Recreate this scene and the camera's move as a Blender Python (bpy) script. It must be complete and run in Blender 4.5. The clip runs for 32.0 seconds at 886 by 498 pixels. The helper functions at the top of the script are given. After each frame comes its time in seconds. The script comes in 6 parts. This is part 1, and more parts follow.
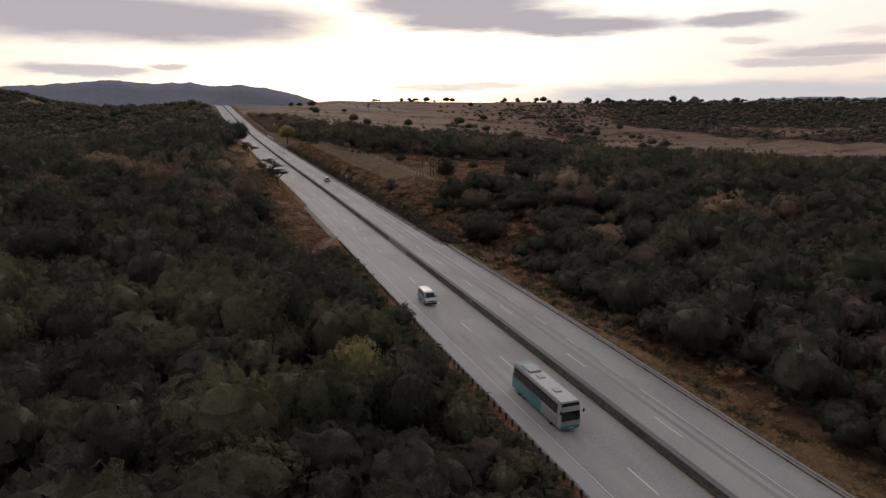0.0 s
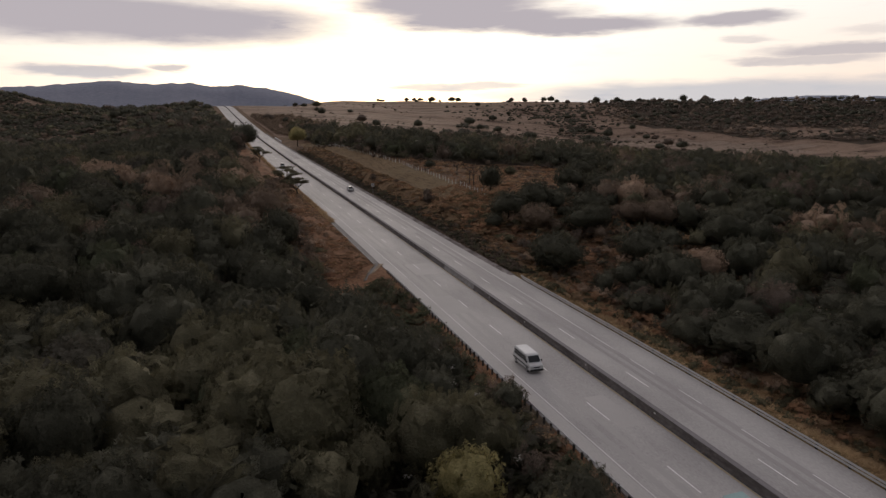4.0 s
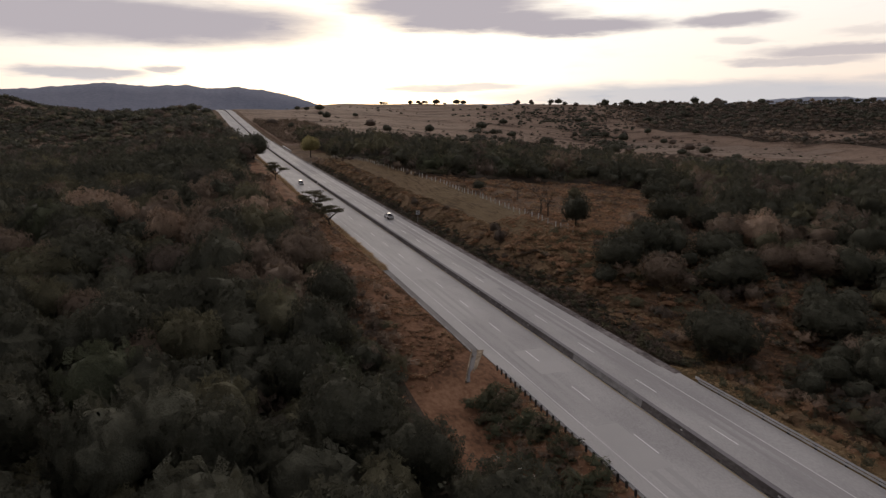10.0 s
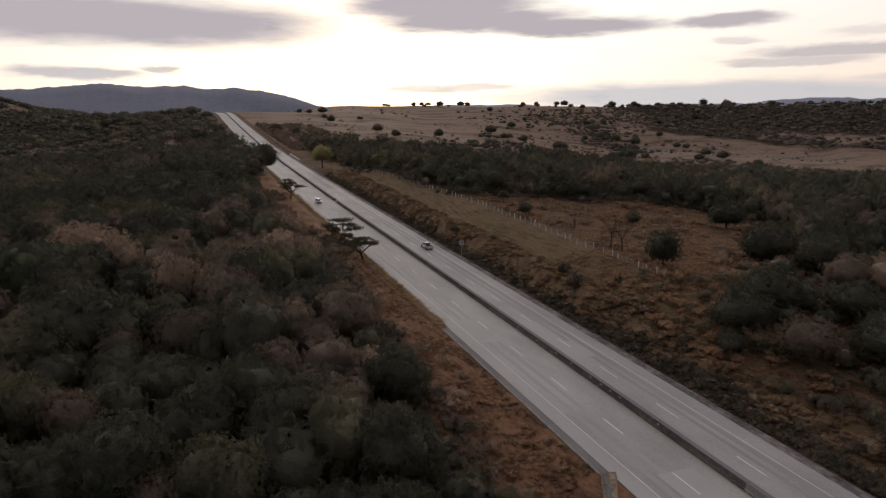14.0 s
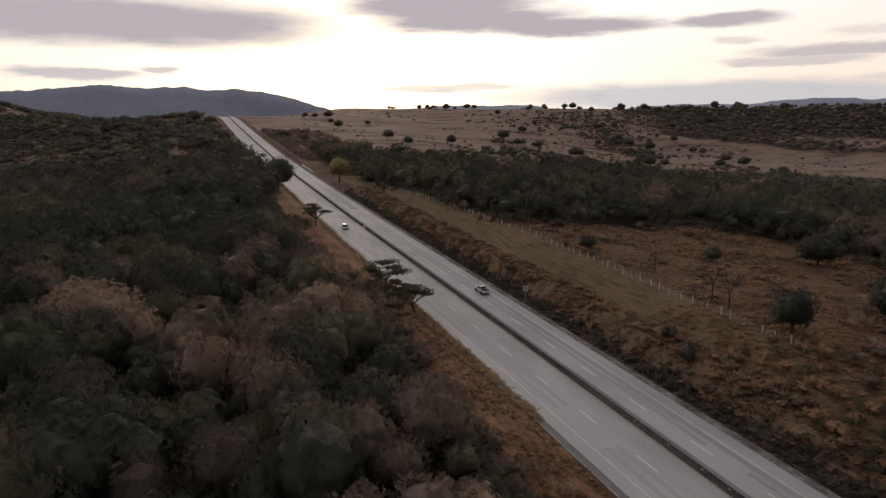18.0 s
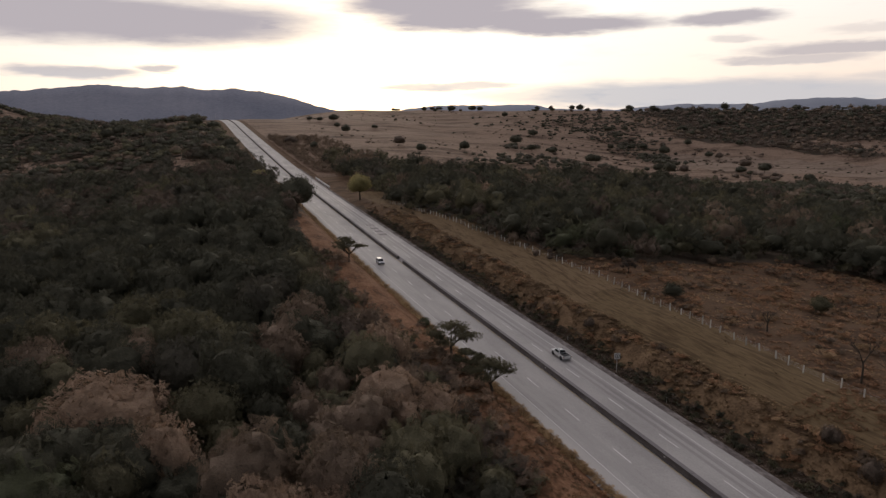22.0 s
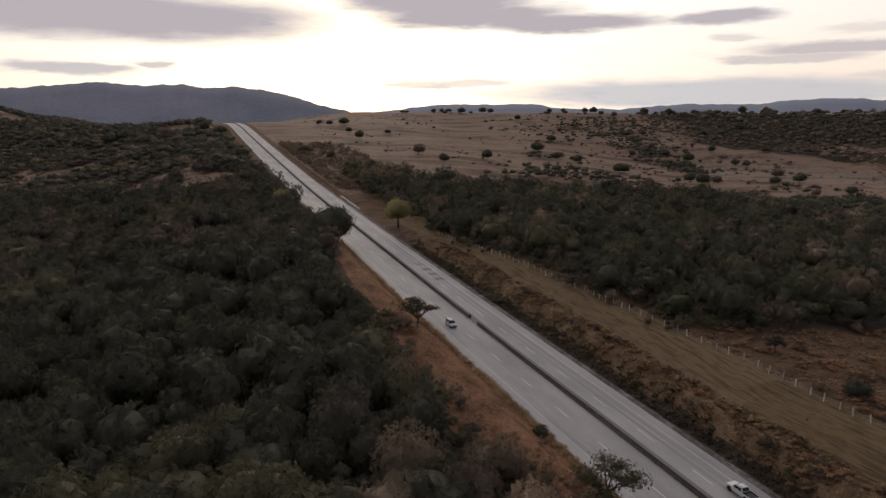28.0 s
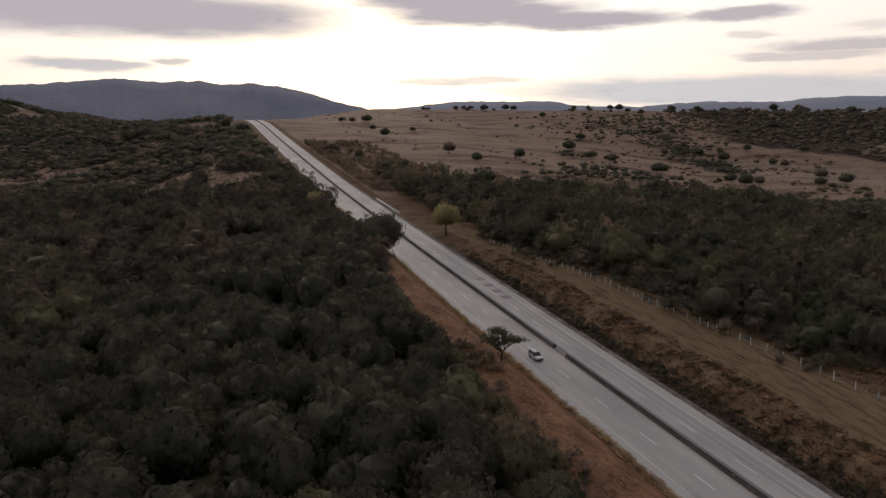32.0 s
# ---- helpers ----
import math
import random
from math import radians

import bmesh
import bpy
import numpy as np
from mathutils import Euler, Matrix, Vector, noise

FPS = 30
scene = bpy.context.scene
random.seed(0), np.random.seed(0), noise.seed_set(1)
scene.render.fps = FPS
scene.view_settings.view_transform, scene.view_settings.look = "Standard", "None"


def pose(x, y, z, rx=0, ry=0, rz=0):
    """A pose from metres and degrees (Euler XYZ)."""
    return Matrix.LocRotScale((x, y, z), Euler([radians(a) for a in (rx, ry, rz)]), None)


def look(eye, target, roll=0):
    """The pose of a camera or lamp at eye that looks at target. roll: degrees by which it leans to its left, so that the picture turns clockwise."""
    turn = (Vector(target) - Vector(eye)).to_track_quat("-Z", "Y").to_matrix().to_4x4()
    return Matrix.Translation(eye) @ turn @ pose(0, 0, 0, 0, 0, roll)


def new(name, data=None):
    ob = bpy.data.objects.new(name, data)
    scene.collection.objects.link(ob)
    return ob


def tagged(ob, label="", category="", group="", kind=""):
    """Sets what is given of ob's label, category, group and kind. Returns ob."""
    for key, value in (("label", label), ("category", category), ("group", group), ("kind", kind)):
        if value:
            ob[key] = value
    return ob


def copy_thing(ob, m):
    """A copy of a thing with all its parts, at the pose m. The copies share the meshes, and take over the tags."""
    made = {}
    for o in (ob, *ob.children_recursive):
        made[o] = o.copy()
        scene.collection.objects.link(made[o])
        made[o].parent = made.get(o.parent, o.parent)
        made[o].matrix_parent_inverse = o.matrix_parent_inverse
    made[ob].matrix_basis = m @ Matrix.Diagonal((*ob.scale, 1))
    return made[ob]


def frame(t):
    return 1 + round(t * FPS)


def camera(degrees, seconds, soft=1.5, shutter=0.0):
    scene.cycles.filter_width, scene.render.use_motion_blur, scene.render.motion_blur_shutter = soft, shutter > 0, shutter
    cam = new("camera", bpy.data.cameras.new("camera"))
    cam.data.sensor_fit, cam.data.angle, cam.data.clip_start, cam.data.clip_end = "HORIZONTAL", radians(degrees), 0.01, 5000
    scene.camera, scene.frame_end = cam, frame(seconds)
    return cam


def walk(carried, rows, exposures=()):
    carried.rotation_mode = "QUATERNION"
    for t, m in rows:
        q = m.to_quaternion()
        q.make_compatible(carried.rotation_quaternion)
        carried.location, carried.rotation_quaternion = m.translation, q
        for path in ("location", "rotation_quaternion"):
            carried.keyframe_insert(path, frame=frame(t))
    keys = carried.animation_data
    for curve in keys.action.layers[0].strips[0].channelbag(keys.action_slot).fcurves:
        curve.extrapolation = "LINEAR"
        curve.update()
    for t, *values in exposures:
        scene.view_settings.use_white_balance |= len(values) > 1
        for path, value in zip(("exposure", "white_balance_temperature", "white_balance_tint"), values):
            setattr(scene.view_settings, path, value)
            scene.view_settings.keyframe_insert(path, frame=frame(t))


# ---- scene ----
# seconds, eye, heading to the right of the road's line, tilt down, roll (degrees)
PATH = [
    (0, (-42.45, -0.06, 31.92), 19.674, 10.140, 0.164),
    (2, (-43.98, 16.74, 32.25), 19.657, 10.167, 0.104),
    (4, (-45.45, 33.70, 32.90), 19.690, 10.149, -0.006),
    (6, (-46.45, 50.21, 33.84), 19.761, 10.113, -0.064),
    (8, (-47.57, 66.46, 35.43), 19.854, 10.094, -0.066),
    (10, (-48.86, 83.05, 37.30), 20.010, 10.054, -0.072),
    (12, (-49.97, 99.46, 39.40), 20.102, 10.047, -0.053),
    (14, (-51.35, 116.26, 41.91), 20.200, 10.041, -0.098),
    (16, (-53.06, 132.89, 45.14), 20.237, 10.086, -0.121),
    (18, (-54.99, 148.18, 48.04), 20.232, 10.041, -0.178),
    (20, (-57.20, 163.90, 51.56), 20.276, 10.072, -0.169),
    (22, (-59.73, 180.22, 55.52), 20.404, 10.152, -0.192),
    (24, (-62.13, 195.90, 59.57), 20.536, 10.184, -0.137),
    (26, (-64.41, 211.04, 62.96), 20.653, 10.198, -0.110),
    (28, (-67.13, 225.71, 65.10), 20.562, 10.340, 0.059),
    (30, (-70.00, 240.39, 65.67), 20.006, 10.535, 0.234),
    (32, (-72.79, 256.56, 65.34), 19.464, 10.571, 0.176),
]


def aim(eye, heading, tilt):
    h, d = radians(heading), radians(tilt)
    return (eye[0] + 100 * math.sin(h) * math.cos(d), eye[1] + 100 * math.cos(h) * math.cos(d), eye[2] - 100 * math.sin(d))


cam = camera(64.19, 32.0, soft=1.32, shutter=0.12)
walk(cam, [(t, look(eye, aim(eye, heading, tilt), roll)) for t, eye, heading, tilt, roll in PATH])

# ---- sky and light ----
SUN_AZ, SUN_EL = 12.6, 8.0


def wire(tree):
    """A short way to add nodes: n(kind, inputs, **settings) gives the node's first output."""
    def n(kind, ins=(), **settings):
        node = tree.nodes.new(kind)
        for k, v in settings.items():
            if k == "op":
                node.operation = v
            elif k == "blend":
                node.blend_type = v
        for i, v in enumerate(ins):
            if v is None:
                continue
            if isinstance(v, bpy.types.NodeSocket):
                tree.links.new(v, node.inputs[i])
            else:
                node.inputs[i].default_value = v
        return node
    return n


def build_world():
    world = bpy.data.worlds.new("dusk_sky")
    scene.world = world
    world.use_nodes = True
    tree = world.node_tree
    tree.nodes.clear()
    n = wire(tree)

    def m(op, *ins):
        return n("ShaderNodeMath", ins, op=op).outputs[0]

    coord = n("ShaderNodeTexCoord").outputs["Generated"]
    sep = n("ShaderNodeSeparateXYZ", (coord,))
    az = m("MULTIPLY", m("ARCTAN2", sep.outputs[0], sep.outputs[1]), 180 / math.pi)
    el = m("MULTIPLY", m("ARCSINE", sep.outputs[2]), 180 / math.pi)
    flat = n("ShaderNodeCombineXYZ", (m("MULTIPLY", az, 0.10), m("MULTIPLY", el, 0.55), 0.0)).outputs[0]

    def fbm(scale, detail, offset):
        tex = tree.nodes.new("ShaderNodeTexNoise")
        shifted = n("ShaderNodeVectorMath", (flat, (offset, offset * 0.7, 0.0)), op="ADD").outputs[0]
        tree.links.new(shifted, tex.inputs["Vector"])
        tex.inputs["Scale"].default_value, tex.inputs["Detail"].default_value, tex.inputs["Roughness"].default_value = scale, detail, 0.6
        return m("SUBTRACT", tex.outputs["Fac"], 0.5)

    warp_a, warp_b, fine = fbm(1.1, 4, 0.0), fbm(1.3, 4, 7.3), fbm(4.0, 5, 3.1)
    waz = m("ADD", az, m("MULTIPLY", warp_a, 7.0))
    wel = m("ADD", el, m("ADD", m("MULTIPLY", warp_b, 1.1), m("MULTIPLY", fine, 0.5)))

    cover = None
    for a, e, wa, we, deep in CLOUDS:
        da = m("DIVIDE", m("SUBTRACT", waz, a), wa)
        de = m("DIVIDE", m("SUBTRACT", wel, e), we)
        r = m("SQRT", m("ADD", m("POWER", m("ABSOLUTE", da), 2.6), m("POWER", m("ABSOLUTE", de), 2.0)))
        ramp = n("ShaderNodeMapRange", (r, 1.28, 0.45, 0.0, deep))
        ramp.interpolation_type = "SMOOTHSTEP"
        cover = ramp.outputs[0] if cover is None else m("MAXIMUM", cover, ramp.outputs[0])
    streak = n("ShaderNodeMapRange", (m("ADD", warp_a, fine), 0.05, 0.45, 0.0, 0.35)).outputs[0]
    cover = m("MINIMUM", m("ADD", cover, m("MULTIPLY", streak, 0.5)), 1.0)

    # glow of the low sun behind the veil
    daz = m("DIVIDE", m("SUBTRACT", az, SUN_AZ), 62.0)
    glow = m("POWER", 2.718, m("MULTIPLY", m("MULTIPLY", daz, daz), -1.0))
    low = m("POWER", 2.718, m("MULTIPLY", m("MAXIMUM", m("SUBTRACT", el, 9.0), 0.0), -0.085))
    lit = m("MULTIPLY", glow, low)
    veil = n("ShaderNodeMix", ())
    veil.data_type = "RGBA"
    tree.links.new(lit, veil.inputs[0])
    # the grey dome is brighter towards the sunset than behind it
    towards = m("ADD", m("MULTIPLY", sep.outputs[0], math.sin(radians(SUN_AZ))), m("MULTIPLY", sep.outputs[1], math.cos(radians(SUN_AZ))))
    fade = n("ShaderNodeMapRange", (towards, -1.0, 1.0, 0.25, 1.85))
    fade.interpolation_type = "SMOOTHSTEP"
    dome = n("ShaderNodeVectorMath", (DOME,), op="SCALE")
    tree.links.new(fade.outputs[0], dome.inputs["Scale"])
    tree.links.new(dome.outputs[0], veil.inputs[6])
    veil.inputs[7].default_value = (*GLOW, 1)

    sky = tree.nodes.new("ShaderNodeTexSky")
    sky.sky_type = "NISHITA"
    sky.sun_disc = False
    sky.sun_elevation, sky.sun_rotation = radians(SUN_EL), radians(SUN_AZ)
    blue = n("ShaderNodeVectorMath", (sky.outputs[0],), op="SCALE")
    blue.inputs["Scale"].default_value = 0.02
    base = n("ShaderNodeVectorMath", (veil.outputs[2], blue.outputs[0]), op="ADD").outputs[0]

    warm = n("ShaderNodeMix", ())
    warm.data_type = "RGBA"
    side = n("ShaderNodeMapRange", (m("ABSOLUTE", m("SUBTRACT", az, 15.0)), 8.0, 34.0, 0.0, 0.75)).outputs[0]
    side = m("MULTIPLY", side, n("ShaderNodeMapRange", (el, 9.0, 3.0, 0.15, 1.0)).outputs[0])
    tree.links.new(side, warm.inputs[0])
    tree.links.new(base, warm.inputs[6])
    warm.inputs[7].default_value = (*WARM, 1)

    cloud = n("ShaderNodeMix", ())
    cloud.data_type = "RGBA"
    tree.links.new(cover, cloud.inputs[0])
    tree.links.new(warm.outputs[2], cloud.inputs[6])
    tone = n("ShaderNodeMix", (n("ShaderNodeMapRange", (el, 2.6, 4.6, 0.0, 1.0)).outputs[0],))
    tone.data_type = "RGBA"
    tone.inputs[6].default_value, tone.inputs[7].default_value = (*LOW_CLOUD, 1), (*CLOUD, 1)
    tree.links.new(tone.outputs[2], cloud.inputs[7])
    # clouds away from the view are part of the grey dome
    ahead = n("ShaderNodeMapRange", (glow, 0.25, 0.6, 0.0, 1.0)).outputs[0]
    both = n("ShaderNodeMix", ())
    both.data_type = "RGBA"
    tree.links.new(ahead, both.inputs[0])
    tree.links.new(base, both.inputs[6])
    tree.links.new(cloud.outputs[2], both.inputs[7])
    back = n("ShaderNodeBackground", (both.outputs[2], SKY_STRENGTH))
    out = n("ShaderNodeOutputWorld", (back.outputs[0],))


# azimuth, elevation, half width, half height (degrees), depth
CLOUDS = [
    (-3.8, 7.3, 17.0, 2.0, 1.0), (-16.0, 10.4, 20.0, 1.5, 0.9), (19.8, 8.9, 8.2, 1.7, 1.0), (30.0, 7.3, 8.0, 0.85, 1.0),
    (23.0, 7.9, 9.0, 1.1, 1.0), (41.0, 7.35, 4.2, 0.6, 0.95), (49.0, 5.0, 6.0, 0.55, 0.8), (46.0, 4.35, 4.8, 0.34, 0.65), (41.0, 2.0, 17.0, 1.2, 0.85),
    (-6.6, 3.6, 4.4, 0.5, 0.85), (-1.0, 3.95, 1.7, 0.33, 0.8), (20.8, 2.75, 5.6, 0.32, 0.7), (42.2, 5.9, 2.2, 0.3, 0.45), (28.0, 2.0, 6.0, 0.5, 0.55),
    (55.0, 3.0, 6.0, 0.4, 0.5), (51.0, 6.2, 4.0, 0.35, 0.35),
]
LOW_CLOUD = (0.55, 0.55, 0.59)
GLOW, DOME, CLOUD, WARM = (1.05, 1.0, 0.93), (0.37, 0.345, 0.37), (0.49, 0.445, 0.475), (1.0, 0.80, 0.66)
SKY_STRENGTH = 1.0
build_world()

sun = new("sun", bpy.data.lights.new("sun", "SUN"))
sun.data.energy, sun.data.angle, sun.data.color = 0.5, radians(14), (1.0, 0.86, 0.72)
sun.matrix_world = look((0, 0, 0), (-math.sin(radians(SUN_AZ)), -math.cos(radians(SUN_AZ)), -math.tan(radians(SUN_EL + 3))))

# ---- materials ----


def material(name, ramp, scale=1.0, rough=0.85, bump=0.3, fine=6.0, coords="Object", spec=0.3, metal=0.0, random_by="", stretch=(1, 1, 1), big=0.12, spread=0.5, span=0.2):
    """A surface of several tones: ramp is a list of colours from dark to light, mixed by a coarse and a fine noise."""
    mat = bpy.data.materials.new(name)
    mat.use_nodes = True
    tree = mat.node_tree
    bsdf = tree.nodes["Principled BSDF"]
    n = wire(tree)
    tc = n("ShaderNodeTexCoord").outputs[coords]
    mp = n("ShaderNodeMapping", (tc,))
    mp.inputs["Scale"].default_value = stretch

    def tex(s, detail):
        t = tree.nodes.new("ShaderNodeTexNoise")
        tree.links.new(mp.outputs[0], t.inputs["Vector"])
        t.inputs["Scale"].default_value, t.inputs["Detail"].default_value = s, detail
        return t.outputs["Fac"]

    coarse, grain = tex(scale * big, 4), tex(scale * fine, 5)
    fac = n("ShaderNodeMath", (n("ShaderNodeMath", (coarse, 0.55), op="MULTIPLY").outputs[0], n("ShaderNodeMath", (grain, 0.45), op="MULTIPLY").outputs[0]), op="ADD").outputs[0]
    if random_by:
        if random_by == "object":
            r = n("ShaderNodeObjectInfo").outputs["Random"]
        else:
            r = n("ShaderNodeNewGeometry").outputs["Random Per Island"]
        shift = n("ShaderNodeMath", (n("ShaderNodeMath", (r, 0.5), op="SUBTRACT").outputs[0], spread), op="MULTIPLY").outputs[0]
        fac = n("ShaderNodeMath", (fac, shift), op="ADD").outputs[0]
    cr = tree.nodes.new("ShaderNodeValToRGB")
    tree.links.new(fac, cr.inputs[0])
    els = cr.color_ramp.elements
    lo, hi = 0.5 - span, 0.5 + span
    while len(els) < len(ramp):
        els.new(0.5)
    for i, c in enumerate(ramp):
        els[i].position = lo + (hi - lo) * i / max(1, len(ramp) - 1)
        els[i].color = (*c, 1)
    tree.links.new(cr.outputs[0], bsdf.inputs["Base Color"])
    bsdf.inputs["Roughness"].default_value = rough
    bsdf.inputs["Metallic"].default_value = metal
    bsdf.inputs["Specular IOR Level"].default_value = spec
    if bump:
        b = n("ShaderNodeBump")
        b.inputs["Strength"].default_value, b.inputs["Distance"].default_value = bump, 0.1
        tree.links.new(grain, b.inputs["Height"])
        tree.links.new(b.outputs[0], bsdf.inputs["Normal"])
    return mat


def plain(name, colour, rough=0.5, metal=0.0, spec=0.5, coat=0.0):
    dark = tuple(c * 0.82 for c in colour)
    mat = material(name, [dark, colour], scale=1.0, rough=rough, bump=0.0, fine=3.0, spec=spec, metal=metal, big=0.5)
    mat.node_tree.nodes["Principled BSDF"].inputs["Coat Weight"].default_value = coat
    return mat


M_FIELD = material("dry_field_grass", [(0.062, 0.040, 0.027), (0.108, 0.068, 0.044), (0.165, 0.107, 0.067), (0.112, 0.072, 0.045)], scale=1.0, fine=2.0, bump=0.55, big=0.14, spec=0.02, stretch=(0.8, 1.6, 1), span=0.13)
M_VERGE = material("red_verge_grass", [(0.097, 0.055, 0.034), (0.200, 0.107, 0.063), (0.286, 0.163, 0.099)], scale=1.0, fine=1.6, bump=0.6, stretch=(1.3, 0.6, 1), big=0.22, spec=0.02, span=0.14)
# leaf litter, toned darker than the grass for the shade between crowns
M_FLOOR = material("darkened_forest_floor", [(0.045, 0.036, 0.028), (0.08, 0.062, 0.046), (0.125, 0.094, 0.066)], scale=1.0, fine=2.0, bump=0.8, spec=0.02)
M_HILL = material("plateau_grass", [(0.085, 0.057, 0.041), (0.190, 0.131, 0.096), (0.310, 0.220, 0.162), (0.125, 0.084, 0.060)], scale=0.25, fine=1.6, bump=0.6, big=0.05, stretch=(1, 2.4, 1), spec=0.02, span=0.12)
M_VALLEY = material("pale_valley_grass", [(0.135, 0.098, 0.075), (0.22, 0.162, 0.124), (0.295, 0.222, 0.170), (0.17, 0.128, 0.092)], scale=0.25, fine=0.9, bump=0.5, big=0.06, stretch=(0.6, 2.4, 1), spec=0.02, span=0.12)
M_MOWN = material("mown_yellowish_strip", [(0.070, 0.049, 0.029), (0.125, 0.087, 0.050), (0.190, 0.134, 0.076), (0.112, 0.083, 0.044)], scale=1.0, fine=1.3, bump=0.55, stretch=(2.2, 0.22, 1), big=0.5, spec=0.02, span=0.17)
M_STRIP = material("olive_mown_strip", [(0.088, 0.061, 0.037), (0.150, 0.104, 0.062), (0.222, 0.156, 0.092), (0.131, 0.094, 0.053)], scale=1.0, fine=1.3, bump=0.55, stretch=(2.2, 0.22, 1), big=0.5, spec=0.02, span=0.17)
M_OLIVE = material("greenish_fill_grass", [(0.075, 0.055, 0.030), (0.135, 0.096, 0.049), (0.20, 0.14, 0.07)], scale=1.0, fine=1.6, bump=1.0, big=0.25, spec=0.02)
M_BANK = material("grassy_road_bank", [(0.10, 0.066, 0.040), (0.185, 0.122, 0.073), (0.28, 0.188, 0.112)], scale=1.0, fine=2.4, bump=0.55, big=0.25, spec=0.02, span=0.13)
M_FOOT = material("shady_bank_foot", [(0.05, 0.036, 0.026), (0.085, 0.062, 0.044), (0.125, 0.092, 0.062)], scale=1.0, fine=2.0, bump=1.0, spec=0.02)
M_CONC = material("road_concrete", [(0.31, 0.295, 0.285), (0.39, 0.37, 0.355), (0.46, 0.44, 0.42)], scale=1.0, rough=0.75, bump=0.08, fine=9.0, stretch=(1, 0.3, 1), big=0.16, span=0.11)
M_ASPH = material("inner_shoulder_asphalt", [(0.17, 0.155, 0.16), (0.22, 0.20, 0.205), (0.26, 0.24, 0.24)], rough=0.85, bump=0.15, fine=12.0, stretch=(1, 0.2, 1))
M_WHITE = material("worn_white_line", [(0.45, 0.43, 0.42), (0.66, 0.64, 0.62), (0.74, 0.72, 0.70)], rough=0.7, bump=0.0, fine=8.0)
M_DASH = material("bright_lane_paint", [(0.60, 0.585, 0.57), (0.78, 0.765, 0.75), (0.84, 0.825, 0.81)], rough=0.65, bump=0.0, fine=6.0)
M_YELLOW = material("worn_yellow_line", [(0.30, 0.235, 0.13), (0.43, 0.335, 0.17), (0.36, 0.31, 0.23)], rough=0.7, bump=0.0, fine=6.0)
# dark tones hold both the stains and the shade on the barrier's faces
M_BARRIER = material("stained_shaded_barrier_concrete", [(0.055, 0.046, 0.044), (0.110, 0.096, 0.091), (0.20, 0.18, 0.172)], rough=0.9, bump=0.2, fine=3.0, stretch=(1, 0.5, 1), big=0.3)
M_OLDWALL = material("weathered_grey_concrete", [(0.16, 0.15, 0.145), (0.27, 0.255, 0.245), (0.36, 0.34, 0.33)], rough=0.9, bump=0.25, fine=3.0, big=0.6)
M_SAND = material("sandy_road_edge", [(0.12, 0.088, 0.06), (0.24, 0.185, 0.13), (0.36, 0.29, 0.21)], rough=0.95, bump=0.6, fine=1.5, big=0.4, span=0.12, spec=0.05)
M_STEEL = material("galvanised_rail", [(0.46, 0.45, 0.45), (0.60, 0.59, 0.59)], rough=0.5, bump=0.0, fine=2.0, metal=0.15)
M_BARK = material("grey_bark", [(0.05, 0.04, 0.03), (0.12, 0.095, 0.075)], rough=0.95, bump=0.6, fine=5.0)
# dark core of a crown: shade between the leaves put into its colour
M_CROWN_CORE = material("shaded_crown_core", [(0.045, 0.040, 0.034), (0.072, 0.063, 0.053), (0.105, 0.09, 0.074)], rough=0.95, bump=1.0, fine=8.0)
# haze over the far ranges is painted into these pale blue-grey base colours
M_MOUNT = material("hazed_mountain", [(0.165, 0.180, 0.225), (0.235, 0.245, 0.292), (0.30, 0.302, 0.345)], scale=0.02, rough=1.0, bump=0.0, fine=3.0, spec=0.0)
M_PALE = material("hazed_far_hills", [(0.27, 0.295, 0.35), (0.325, 0.345, 0.40)], scale=0.01, rough=1.0, bump=0.0, fine=3.0, spec=0.0)


def leafy(name, ramp, rough=0.8, spread=0.2, holes=False, ragged=9.0, thinness=0.4):
    """Foliage: tone by patches and by single clumps, with a strong fine relief; holes: ragged clumps with gaps between the leaves."""
    mat = material(name, ramp, scale=0.5, fine=7.0, rough=rough, bump=0.8, random_by="island", spread=spread, big=0.35, spec=0.04)
    tree = mat.node_tree
    bsdf = tree.nodes["Principled BSDF"]
    for node in tree.nodes:
        if node.bl_idname == "ShaderNodeBump":
            node.inputs["Distance"].default_value = 0.05 if holes else 0.30
    if holes:
        n = wire(tree)
        tex = tree.nodes.new("ShaderNodeTexNoise")
        tree.links.new(n("ShaderNodeTexCoord").outputs["Object"], tex.inputs["Vector"])
        tex.inputs["Scale"].default_value, tex.inputs["Detail"].default_value = ragged, 2.0
        gate = n("ShaderNodeMath", (tex.outputs["Fac"], 0.49), op="GREATER_THAN")
        tree.links.new(gate.outputs[0], bsdf.inputs["Alpha"])
        # thin leaves let light through
        out = next(q for q in tree.nodes if q.bl_idname == "ShaderNodeOutputMaterial")
        tint = next(q for q in tree.nodes if q.bl_idname == "ShaderNodeValToRGB").outputs[0]
        thin = n("ShaderNodeMixShader", (0.6, n("ShaderNodeBsdfTransparent").outputs[0], n("ShaderNodeBsdfTranslucent", (tint,)).outputs[0]))
        tree.links.new(gate.outputs[0], thin.inputs[0])
        both = n("ShaderNodeMixShader", (thinness, bsdf.outputs[0], thin.outputs[0]))
        tree.links.new(both.outputs[0], out.inputs[0])
    return mat


